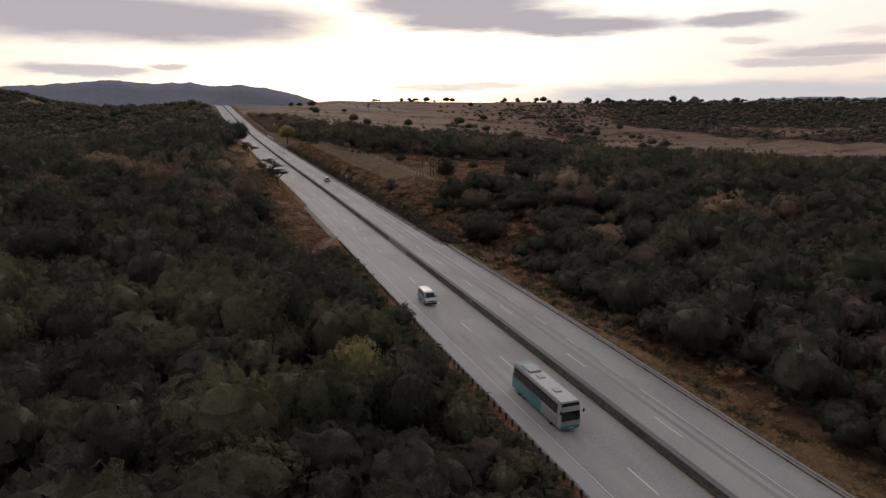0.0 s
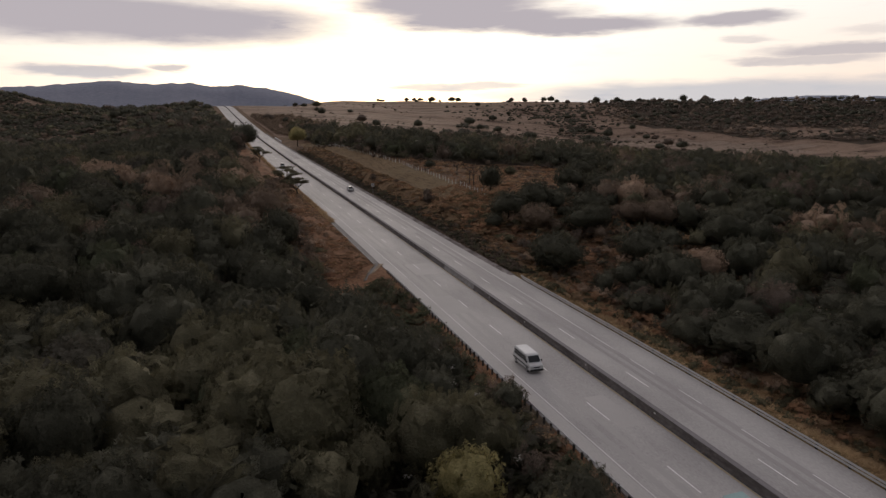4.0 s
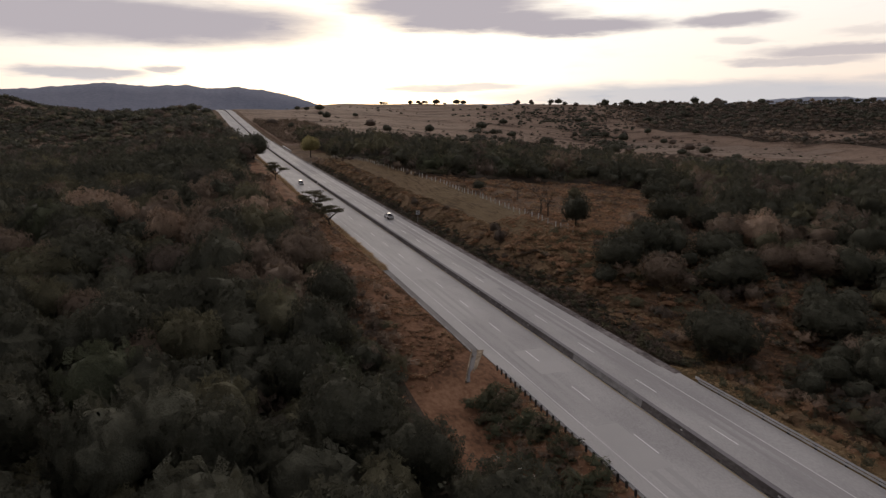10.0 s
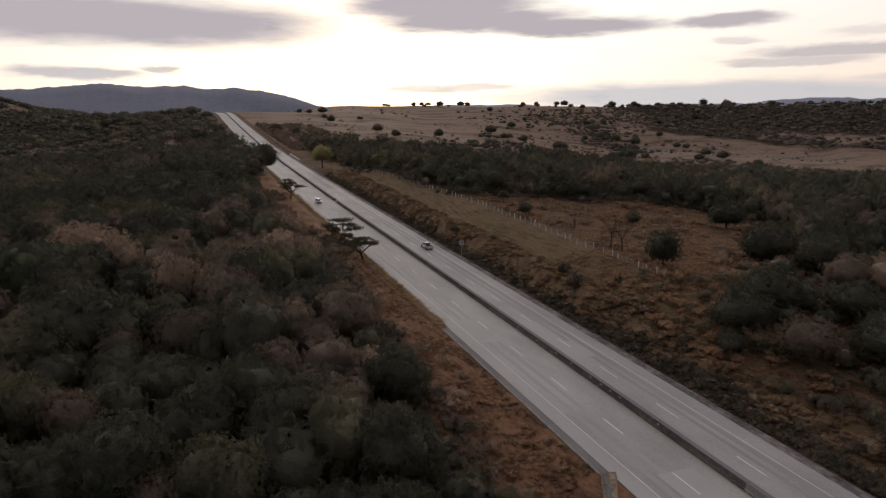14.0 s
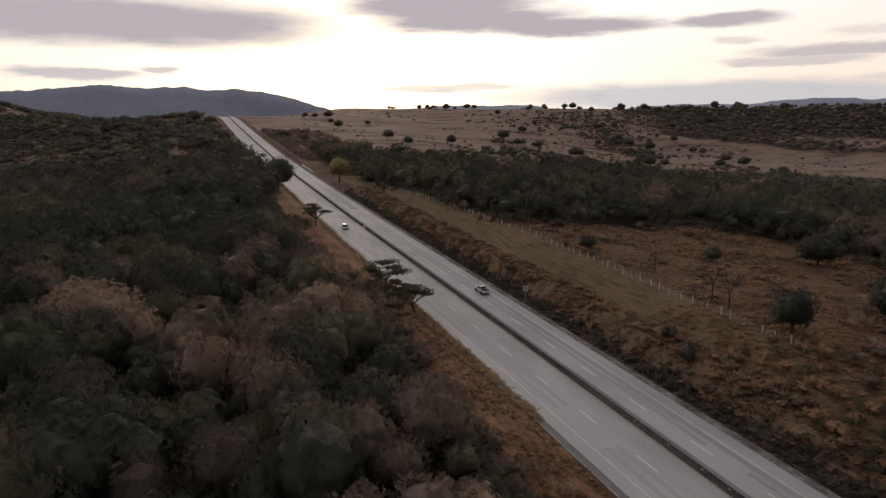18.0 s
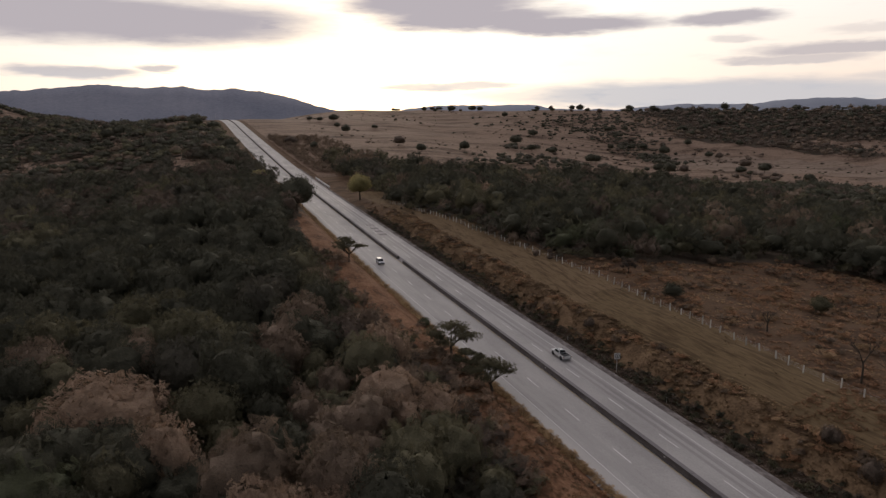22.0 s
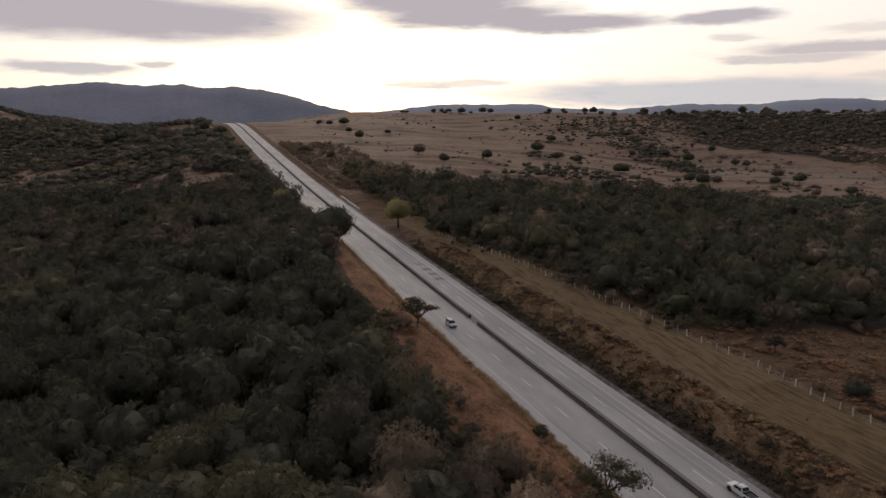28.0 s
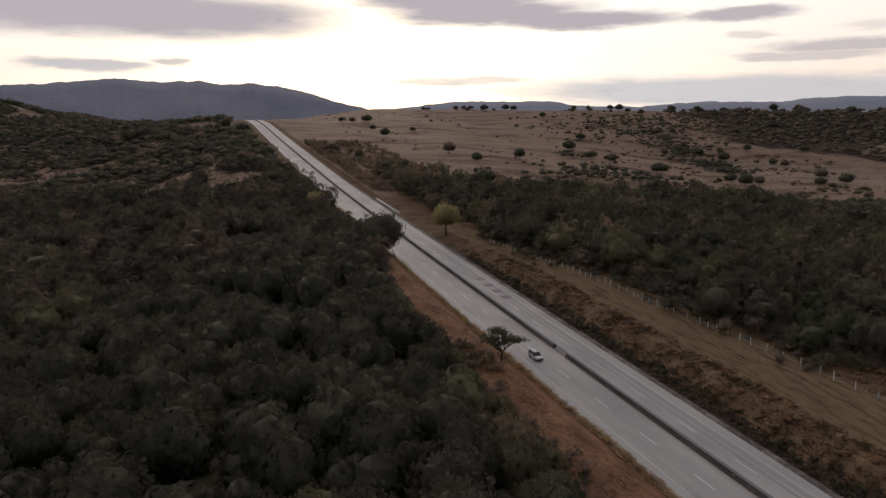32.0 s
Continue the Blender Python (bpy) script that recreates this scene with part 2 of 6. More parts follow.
LEAVES = {
    "dark": leafy("dark_green_leaves", [(0.060, 0.058, 0.042), (0.091, 0.088, 0.063), (0.133, 0.128, 0.092)]),
    "olive": leafy("olive_leaves", [(0.092, 0.084, 0.053), (0.140, 0.127, 0.080), (0.204, 0.186, 0.117)]),
    "brown": leafy("dry_brown_leaves", [(0.137, 0.103, 0.076), (0.208, 0.156, 0.115), (0.303, 0.228, 0.168)]),
    "pink": leafy("pale_dry_twigs", [(0.232, 0.166, 0.118), (0.350, 0.252, 0.180), (0.512, 0.368, 0.263)]),
    "yellow": leafy("yellow_green_leaves", [(0.203, 0.183, 0.085), (0.366, 0.316, 0.150), (0.549, 0.466, 0.223)]),
    "lush": leafy("fresh_green_leaves", [(0.062, 0.065, 0.040), (0.095, 0.100, 0.061), (0.139, 0.146, 0.090)]),
    "tan": leafy("tan_bank_grass", [(0.065, 0.044, 0.027), (0.115, 0.077, 0.046), (0.17, 0.118, 0.07)], spread=0.16),
    "straw": leafy("straw_grass", [(0.12, 0.08, 0.045), (0.20, 0.137, 0.078), (0.29, 0.21, 0.122)], spread=0.4),
    "rust": leafy("rusty_grass", [(0.135, 0.078, 0.047), (0.222, 0.130, 0.078), (0.315, 0.196, 0.119)], spread=0.2),
    "hay": leafy("hay_coloured_clumps", [(0.20, 0.134, 0.080), (0.325, 0.222, 0.134), (0.46, 0.325, 0.198)], spread=0.16),
    "russet": leafy("russet_grass_clumps", [(0.235, 0.137, 0.082), (0.38, 0.226, 0.135), (0.53, 0.332, 0.202)], spread=0.2),
    "pale": leafy("pale_seed_heads", [(0.20, 0.19, 0.165), (0.30, 0.285, 0.25), (0.40, 0.38, 0.335)], spread=0.3),
    "moss": leafy("grey_green_leaves", [(0.072, 0.066, 0.051), (0.110, 0.100, 0.078), (0.160, 0.146, 0.114)]),
    "scrub": leafy("dark_scrub", [(0.102, 0.079, 0.062), (0.154, 0.119, 0.094), (0.225, 0.173, 0.137)]),
}
SPRAYS = {kind: leafy("ragged_" + kind + "_leaves", [tuple(e.color)[:3] for e in next(n for n in LEAVES[kind].node_tree.nodes if n.bl_idname == "ShaderNodeValToRGB").color_ramp.elements], holes=True, spread=0.14) for kind in ("dark", "olive", "brown", "pink", "yellow", "lush", "scrub", "moss", "hay", "russet")}
BLADES = {kind: leafy("blades_of_" + kind, [tuple((1.9 if kind == "straw" else 1.35) * c for c in tuple(e.color)[:3]) for e in next(n for n in LEAVES[kind].node_tree.nodes if n.bl_idname == "ShaderNodeValToRGB").color_ramp.elements], holes=True, spread=0.25, ragged=9.0, thinness=0.5) for kind in ("straw", "rust", "tan", "brown", "scrub", "pale")}

# ---- the lie of the land ----
RZ_KNOTS = [-11.5, -8.22, 0.0, 3.13, 6.47, 11.31, 14.58, 18.33, 22.90, 28.63, 34.96, 41.66, 48.73, 55.87, 60.0, 60.5, 57.0, 50.0]
RX_KNOTS = [4.0, 1.3, -2.54, -0.14, 1.42, 0.57, 2.52, 4.18, 5.60, 6.95, 7.86, 8.42, 8.91, 9.27, 8.6, 5.0, -2.0, -12.0]


def spline(knots, y):
    """Smooth curve through knots a hundred metres apart, the first at y = -100."""
    k = np.asarray(knots, float)
    y = np.asarray(y, float)
    s = np.clip((y + 100) / 100, 0, len(k) - 1.001)
    i = s.astype(int)
    u = s - i
    a, b, c, d = k[np.clip(i - 1, 0, None)], k[i], k[i + 1], k[np.clip(i + 2, None, len(k) - 1)]
    a = np.where(i == 0, 2 * b - c, a)
    return b + 0.5 * u * (c - a + u * (2 * a - 5 * b + 4 * c - d + u * (3 * (b - c) + d - a)))


def road_x(y):
    return spline(RX_KNOTS, y)


def road_z(y):
    return spline(RZ_KNOTS, y)


def step(a, b, x):
    t = np.clip((np.asarray(x, float) - a) / (b - a), 0, 1)
    return t * t * (3 - 2 * t)


def waves(x, y, size, seed=0):
    """Gentle uneven ground, about -1 to 1."""
    p = seed * 1.7
    return (np.sin(x / size + p) * np.cos(y / size * 0.83 + 2 * p) + 0.6 * np.sin(x / size * 1.9 + y / size * 1.3 + p) + 0.4 * np.cos(y / size * 2.7 - x / size * 2.1 + 3 * p)) / 1.6


FAR_AZ = np.array([-40, -13, -9.5, -5, 2, 10, 17, 30, 45, 75], float)
FAR_D = np.array([0, 150, 300, 600, 850, 1100, 1300, 1700, 2200, 3500, 7000], float)
FAR_Z = np.array([
    [-2, 0, 8, 4, 2, 4, 16, 92, 60, -20, -60], [-2, 0, 10, 6, 4, 8, 20, 88, 60, -20, -60], [-2, 0, 9, 7, 8, 24, 48, 66, 40, -20, -60],
    [-2, 0, 9, 8, 17, 42, 52, 46, 20, -20, -60],
    [-2, 0, 6, 17, 31, 48, 60, 56, 30, -20, -60], [-2, 0, 8, 14, 29, 45, 60, 81, 40, -20, -60], [-2, -2, 9, 8, 20, 34, 50, 81, 40, -20, -60],
    [-2, -2, 7, 0, -2, 3, 30, 79, 40, -20, -60], [-2, -2, 5, -4, -8, -6, 15, 79, 40, -20, -60], [-2, -2, 2, -5, -8, -5, 20, 79, 40, -20, -60]], float)


def far_land(x, y):
    az = np.clip(np.degrees(np.arctan2(x, np.maximum(y, 1.0))), FAR_AZ[0], FAR_AZ[-1] - 0.01)
    d = np.clip(np.hypot(x, y), 0, FAR_D[-1] - 1)
    i = np.clip(np.searchsorted(FAR_AZ, az, "right") - 1, 0, len(FAR_AZ) - 2)
    j = np.clip(np.searchsorted(FAR_D, d, "right") - 1, 0, len(FAR_D) - 2)
    u = (az - FAR_AZ[i]) / (FAR_AZ[i + 1] - FAR_AZ[i])
    v = (d - FAR_D[j]) / (FAR_D[j + 1] - FAR_D[j])
    u, v = u * u * (3 - 2 * u), v * v * (3 - 2 * v) * 0.5 + v * 0.5
    z = (FAR_Z[i, j] * (1 - u) + FAR_Z[i + 1, j] * u) * (1 - v) + (FAR_Z[i, j + 1] * (1 - u) + FAR_Z[i + 1, j + 1] * u) * v
    return z + waves(x, y, 60, 1) * 1.5 * step(150, 500, d) + waves(x, y, 23, 2) * 0.5


def ground_z(x, y):
    x, y = np.asarray(x, float), np.asarray(y, float)
    d = x - road_x(y)
    u, v = -7.0 - d, d - 16.1
    # left of the road: fill by the guardrail, then a cut bank
    fill = -3.2 * step(0.6, 10, u)
    bank = 3.6 * step(1.0, 8, u) + 1.0 * step(10, 45, u)
    cut = step(185, 285, y) * (1 - step(500, 620, y))
    left = fill * (1 - step(160, 200, y)) + bank * cut
    # right of the road: fill by the guardrail, then bank, field and its slow fall
    fill_r = -4.2 * step(1.2, 13, v)
    bank_r = 4.4 * step(2.2, 9.5, v) + 2.6 * step(9, 22, v) - 3.4 * step(32, 80, v)
    cut_r = step(168, 235, y) * (1 - 0.85 * step(430, 560, y))
    right = fill_r * (1 - step(145, 185, y)) + bank_r * cut_r
    rough = waves(x, y, 3.1, 3) * 0.18 + waves(x, y, 9, 4) * 0.25
    near = road_z(y) + np.where(u > 0, left, right) + rough * step(0.5, 4, np.maximum(u, v)) - 0.06
    near = np.where((u < 0) & (v < 0), road_z(y) - 0.30, near)
    w = np.where(u > 0, step(35, 110, u), step(60, 170, v)) * step(-20, 60, np.maximum(u, v))
    w = np.maximum(w, step(1300, 1420, y))
    return near * (1 - w) + far_land(x, y) * w


def np_mesh(name, verts, faces, mats, index=None, smooth=False, normals=None):
    """A mesh from arrays; faces is an (n, k) array of one size; normals: one for each vertex, for soft foliage."""
    me = bpy.data.meshes.new(name)
    verts, faces = np.asarray(verts, np.float32), np.asarray(faces, np.int32)
    n, k = faces.shape
    me.vertices.add(len(verts))
    me.vertices.foreach_set("co", verts.ravel())
    me.loops.add(n * k)
    me.loops.foreach_set("vertex_index", faces.ravel())
    me.polygons.add(n)
    me.polygons.foreach_set("loop_start", np.arange(0, n * k, k, dtype=np.int32))
    me.polygons.foreach_set("loop_total", np.full(n, k, np.int32))
    for m in mats if isinstance(mats, (list, tuple)) else [mats]:
        me.materials.append(m)
    if index is not None:
        me.polygons.foreach_set("material_index", np.asarray(index, np.int32))
    me.polygons.foreach_set("use_smooth", np.full(n, smooth))
    me.update(calc_edges=True)
    if normals is not None:
        me.attributes.new("custom_normal", "FLOAT_VECTOR", "POINT").data.foreach_set("vector", np.asarray(normals, np.float32).ravel())
        me.update()
    return me


def forest_left(x, y):
    """How far inside the woods west of the road a place lies (metres, positive inside)."""
    d = x - road_x(y)
    edge = np.interp(y, [0, 60, 100, 140, 150, 165, 210, 250, 285, 320, 335, 365, 385, 415, 450, 485, 500, 700, 1000, 1300], [-10, -10, -10, -12, -20, -23, -22, -22, -22, -24, -25, -25, -23, -24, -21, -16, -11, -12, -17, -30])
    return edge - d + waves(x, y, 6, 5) * 2.0


def forest_right(x, y):
    """The same for the woods east of the road."""
    d = x - road_x(y)
    edge = np.interp(y, [0, 60, 100, 130, 150, 170, 186, 210, 250, 275, 300, 335, 349, 352, 357, 390, 420, 455, 480, 530, 600, 700, 850], [33, 32, 31, 31, 30, 30, 27, 38, 75, 118, 128, 122, 114, 56, 43, 40, 37.5, 34.5, 34, 33, 34, 36, 60])
    back = np.interp(d, [40, 60, 97, 130, 200, 300, 420, 480, 640], [820, 740, 696, 672, 690, 682, 684, 676, 560])
    return np.minimum(d - edge, (back - y) * 0.7) + waves(x, y, 8, 6) * 3.0


def clearing(x, y):
    """Open brown patches in the distant woods west of the road."""
    f = waves(x, y, 48, 31) + waves(x, y, 17, 32) * 0.6 - 0.35 - 1.2 * (1 - step(480, 700, y))
    return np.maximum(f, 1 - np.hypot((x + 128) / 26, (y - 720) / 20))


def hill_wood(x, y):
    """Dark wooded slopes of the far hills on the east."""
    az, dist = np.degrees(np.arctan2(x, y)), np.hypot(x, y)
    near = np.interp(az, [29, 31, 34, 41, 52], [1345, 1310, 1232, 1190, 1170])
    f = step(26, 35, az + waves(x, y, 90, 8) * 1.5) * step(-60, 120, dist - near + waves(x, y, 33, 18) * 40) * (1 - step(1640, 1720, dist))
    f = f * (1 - 0.9 * np.exp(-((az - 44) / 6) ** 2 - ((dist - 1335) / 48) ** 2))
    return f


def build_ground():
    dl = np.concatenate([-np.geomspace(60, 4800, 60)[::-1], np.linspace(-58, -26, 17), np.linspace(-25, -7.0, 19), [-6.5, 4.9, 15.8], np.linspace(16.2, 44, 44), np.linspace(46, 90, 23), np.geomspace(94, 5200, 70)])
    ys = np.concatenate([-np.geomspace(30, 900, 14)[::-1], np.arange(-24, 620, 3.0), np.geomspace(622, 1800, 150), np.geomspace(1830, 6500, 40)])
    D, Y = np.meshgrid(dl, ys)
    bend = road_x(Y) * (1 - step(1200, 1800, Y)) * (1 - step(600, 2000, np.abs(D)))
    X = D + bend
    Z = ground_z(X, Y)
    nx, ny = len(dl), len(ys)
    i = np.arange(nx * ny).reshape(ny, nx)
    faces = np.stack([i[:-1, :-1], i[:-1, 1:], i[1:, 1:], i[1:, :-1]], -1).reshape(-1, 4)
    xc, yc = X.ravel()[faces].mean(1), Y.ravel()[faces].mean(1)
    dc = xc - road_x(yc)
    idx = np.zeros(len(faces), int)                                   # field
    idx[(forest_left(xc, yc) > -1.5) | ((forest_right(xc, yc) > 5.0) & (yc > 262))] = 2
    verge = (dc < -6.9) & (forest_left(xc, yc) <= -1.5)
    idx[verge & (yc < 620)] = 1
    bank = (dc > 18.3) & (dc < 26.5 + waves(xc, yc, 5, 9) * 2.0) & (yc > 165) & (yc < 480)
    idx[bank] = 4
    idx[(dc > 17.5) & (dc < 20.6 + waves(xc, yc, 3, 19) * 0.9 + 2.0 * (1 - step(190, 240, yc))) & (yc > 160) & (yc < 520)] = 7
    idx[(dc > 27.5) & (dc < 42 + waves(xc, yc, 7, 9)) & (yc + waves(xc, yc, 6, 39) * 16 > 192 + 0.9 * (dc - 28)) & (yc < 560)] = 5
    idx[(dc > 27.5) & (dc < 42 + waves(xc, yc, 7, 9)) & (yc + waves(xc, yc, 9, 29) * 12 > 325) & (yc < 560)] = 9
    idx[(dc > 16.8) & (dc < 25.5 + waves(xc, yc, 4, 9) * 1.5) & (yc < 165)] = 6
    far = (np.hypot(xc, yc) > 640) & (dc > 22) & (forest_right(xc, yc) < -1)
    idx[far] = 3
    idx[(hill_wood(xc, yc) > 0.6)] = 2
    az, dist = np.degrees(np.arctan2(xc, np.maximum(yc, 1))), np.hypot(xc, yc)
    idx[(az > 28.5) & (az < 44) & (dist + waves(xc, yc, 30, 33) * 25 > 985) & (dist < 1165) & (idx == 3)] = 8
    idx[(dc < -30) & (clearing(xc, yc) > 0) & (idx == 2)] = 3
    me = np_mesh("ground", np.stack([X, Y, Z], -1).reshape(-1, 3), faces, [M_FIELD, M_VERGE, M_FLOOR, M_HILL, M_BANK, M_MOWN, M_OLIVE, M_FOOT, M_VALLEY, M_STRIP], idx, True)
    tagged(new("ground", me), "rolling dry grassland and forest floor round the motorway", "ground", kind="structure")


build_ground()


def ribbon(name, d0, d1, z0, z1, mat, y0=-80.0, y1=1480.0, stride=5.0, thick=0.0):
    """A strip along the road between two offsets."""
    ys = np.arange(y0, y1 + 0.01, (y1 - y0) / max(1, round((y1 - y0) / stride)))
    prof = [(d0, z0), (d1, z1)] if not thick else [(d0, z0 - thick), (d0, z0), (d1, z1), (d1, z1 - thick)]
    return sweep(name, prof, mat, ys)


def sweep(name, prof, mat, ys, smooth=False, closed=False):
    k = len(prof)
    rx, rz = road_x(ys), road_z(ys)
    v = np.array([[(rx[a] + d, ys[a], rz[a] + z) for d, z in prof] for a in range(len(ys))]).reshape(-1, 3)
    f = []
    for a in range(len(ys) - 1):
        for b in range(k if closed else k - 1):
            c = (b + 1) % k
            f.append((a * k + b, a * k + c, (a + 1) * k + c, (a + 1) * k + b))
    me = np_mesh(name, v, np.array(f), mat, smooth=smooth)
    return me


def child(name, me, parent, label=""):
    ob = new(name, me)
    ob.parent = parent
    if label:
        tagged(ob, label)
    return ob


def right_edge_line():
    """The uphill carriageway's edge line, whose lane widens a little along the way."""
    ys = np.arange(-80.0, 1480.1, 10.0)
    d = np.interp(ys, [0, 90, 180, 280], [12.75, 12.85, 13.35, 13.65])
    v = np.concatenate([np.stack([road_x(ys) + d + w, ys, road_z(ys) + 0.012], -1) for w in (-0.075, 0.075)])
    i = np.arange(len(ys) - 1)
    return np_mesh("edge_line", v, np.stack([i, i + len(ys), i + len(ys) + 1, i + 1], -1), M_WHITE)


road = tagged(new("road", ribbon("road", -6.9, 5.14, 0, 0, M_CONC, thick=0.35)), "pale concrete dual carriageway of a motorway", "road", kind="structure")
child("carriageway", ribbon("carriageway", 7.25, 16.0, 0, 0, M_CONC, thick=0.35), road, "pale concrete uphill carriageway with dark tyre marks")
child("outer_shoulder", ribbon("outer_shoulder", 16.0, 17.2, -0.003, -0.003, M_CONC, y1=165.0, thick=0.3), road, "narrow concrete shoulder under the guardrail")
child("inner_shoulder", ribbon("inner_shoulder", 6.12, 7.25, 0.0, 0.0, M_ASPH, thick=0.3), road, "dark asphalt strip beside the barrier")
child("median_strip", ribbon("median_strip", 5.14, 6.12, -0.05, -0.03, M_ASPH), road, "dirty asphalt strip under the barrier")
child("sandy_edge", ribbon("sandy_edge", -7.75, -6.9, -0.03, -0.004, M_SAND, 262, 620), road, "pale sandy edge with dry grass")
child("edge_line", ribbon("edge_line", -4.62, -4.47, 0.012, 0.012, M_WHITE), road, "thin white edge line")
child("edge_line", right_edge_line(), road, "thin white edge line")
child("yellow_line", ribbon("yellow_line", 4.72, 4.90, 0.012, 0.012, M_YELLOW), road, "worn yellow line")

# ---- distant mountains ----


def build_range(name, label, az, el, dist, mat, base=-60.0):
    """A far mountain range: crest heights given by angle, with a slope that falls towards the viewer."""
    a = np.linspace(az[0], az[-1], 260)
    e = np.interp(a, az, el)
    rng = np.random.RandomState(len(az))
    bumpy = np.interp(a, np.linspace(a[0], a[-1], 70), rng.uniform(-1, 1, 70)) * 0.06 + np.interp(a, np.linspace(a[0], a[-1], 200), rng.uniform(-1, 1, 200)) * 0.035 + np.interp(a, np.linspace(a[0], a[-1], 24), rng.uniform(-1, 1, 24)) * 0.05
    e = e + bumpy * np.minimum(1, np.maximum(e, 0))
    top = 50 + dist * np.tan(np.radians(e))
    rows = []
    for s in np.linspace(0, 1, 9):
        r = dist - 1500 * (1 - s) + rng.uniform(-40, 40, len(a)) * (1 - s)
        z = base + (top - base) * s ** 1.4
        rows.append(np.stack([-60 + r * np.sin(np.radians(a)), 130 + r * np.cos(np.radians(a)), z], -1))
    r = dist + 500
    rows.append(np.stack([r * np.sin(np.radians(a)), r * np.cos(np.radians(a)), np.full(len(a), base)], -1))
    v = np.concatenate(rows)
    n, k = len(rows), len(a)
    i = np.arange(n * k).reshape(n, k)
    f = np.stack([i[:-1, :-1], i[:-1, 1:], i[1:, 1:], i[1:, :-1]], -1).reshape(-1, 4)
    tagged(new(name, np_mesh(name, v, f, mat, smooth=True)), label, "mountain", kind="structure")


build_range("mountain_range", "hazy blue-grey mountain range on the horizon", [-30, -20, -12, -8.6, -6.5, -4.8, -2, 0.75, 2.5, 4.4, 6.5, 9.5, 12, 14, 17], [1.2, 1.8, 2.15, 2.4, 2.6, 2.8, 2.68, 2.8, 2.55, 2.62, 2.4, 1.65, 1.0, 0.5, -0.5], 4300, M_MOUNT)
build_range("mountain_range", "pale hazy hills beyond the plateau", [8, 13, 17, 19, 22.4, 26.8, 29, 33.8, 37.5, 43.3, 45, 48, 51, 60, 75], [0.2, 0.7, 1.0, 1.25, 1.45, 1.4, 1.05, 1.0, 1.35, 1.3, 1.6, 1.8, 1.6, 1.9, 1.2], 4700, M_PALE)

# ---- plants ----


QUAD = np.array([[-0.5, -0.35, 0.0], [0.5, -0.3, 0.06], [0.45, 0.35, -0.04], [-0.5, 0.3, 0.08]])


def leaf_cloud(seed, lobes, count, size, flat=1.0, inner=0.25):
    """Small leaf clumps over a group of rounded lobes (x, y, z, radius, height): vertices and quads."""
    rng = np.random.RandomState(seed)
    lobes = np.array(lobes, float)
    area = lobes[:, 3] ** 2
    pick = rng.choice(len(lobes), count, p=area / area.sum())
    way = rng.normal(size=(count, 3))
    way[:, 2] = np.where(way[:, 2] < -0.4, -way[:, 2], way[:, 2])
    way /= np.linalg.norm(way, axis=1, keepdims=True)
    r = 1 - inner * rng.rand(count) ** 1.5 + 0.13 * rng.randn(count)
    lb = lobes[pick]
    centre = lb[:, :3] + way * r[:, None] * np.stack([lb[:, 3], lb[:, 3], lb[:, 4]], -1)
    nrm = way * np.array([1, 1, 1.3]) + rng.normal(size=(count, 3)) * 0.6 * flat
    nrm /= np.linalg.norm(nrm, axis=1, keepdims=True)
    side = np.cross(nrm, rng.normal(size=(count, 3)))
    side /= np.linalg.norm(side, axis=1, keepdims=True)
    turn = np.stack([side, np.cross(nrm, side), nrm], -1)
    s = size * rng.uniform(0.6, 1.35, count)
    v = np.einsum("nij,kj->nki", turn, QUAD) * s[:, None, None] + centre[:, None, :]
    return v.reshape(-1, 3), np.arange(count * 4).reshape(-1, 4)


def crown_normals(v, lobes):
    """Soft outward directions from the lobe that each vertex lies nearest to, and from the crown as a whole."""
    lb = np.array(lobes, float)
    q = (v[:, None, :] - lb[None, :, :3]) / np.stack([lb[:, 3], lb[:, 3], lb[:, 4]], -1)[None]
    k = np.linalg.norm(q, axis=2)
    best = q[np.arange(len(v)), k.argmin(1)]
    best = best / np.maximum(np.linalg.norm(best, axis=1, keepdims=True), 0.05)
    mid = np.array([lb[:, 0].mean(), lb[:, 1].mean(), lb[:, 2].min() - 0.2 * lb[:, 3].max()])
    whole = v - mid
    whole /= np.maximum(np.linalg.norm(whole, axis=1, keepdims=True), 0.05)
    n = 0.55 * best + 0.55 * whole
    return n / np.maximum(np.linalg.norm(n, axis=1, keepdims=True), 0.05)


def ball(seed, lobes, rings=5, seg=8, shrink=0.86):
    """Rough closed cores inside the lobes, so that a crown is not see-through."""
    rng = np.random.RandomState(seed)
    vs, fs, base = [], [], 0
    for x, y, z, r, h in lobes:
        th = np.linspace(0.05, math.pi - 0.05, rings)
        ph = np.arange(seg) * 2 * math.pi / seg
        T, P = np.meshgrid(th, ph, indexing="ij")
        k = shrink * (1 + 0.09 * rng.randn(rings, seg))
        vs.append(np.stack([x + r * k * np.sin(T) * np.cos(P), y + r * k * np.sin(T) * np.sin(P), z + h * k * np.cos(T)], -1).reshape(-1, 3))
        i = np.arange(rings * seg).reshape(rings, seg) + base
        fs.append(np.stack([i[:-1], i[1:], np.roll(i[1:], -1, 1), np.roll(i[:-1], -1, 1)], -1).reshape(-1, 4))
        base += rings * seg
    return np.concatenate(vs), np.concatenate(fs)


def joined(*pieces):
    vs, fs, base = [], [], 0
    for v, f in pieces:
        vs.append(v)
        fs.append(f + base)
        base += len(v)
    return np.concatenate(vs), np.concatenate(fs)


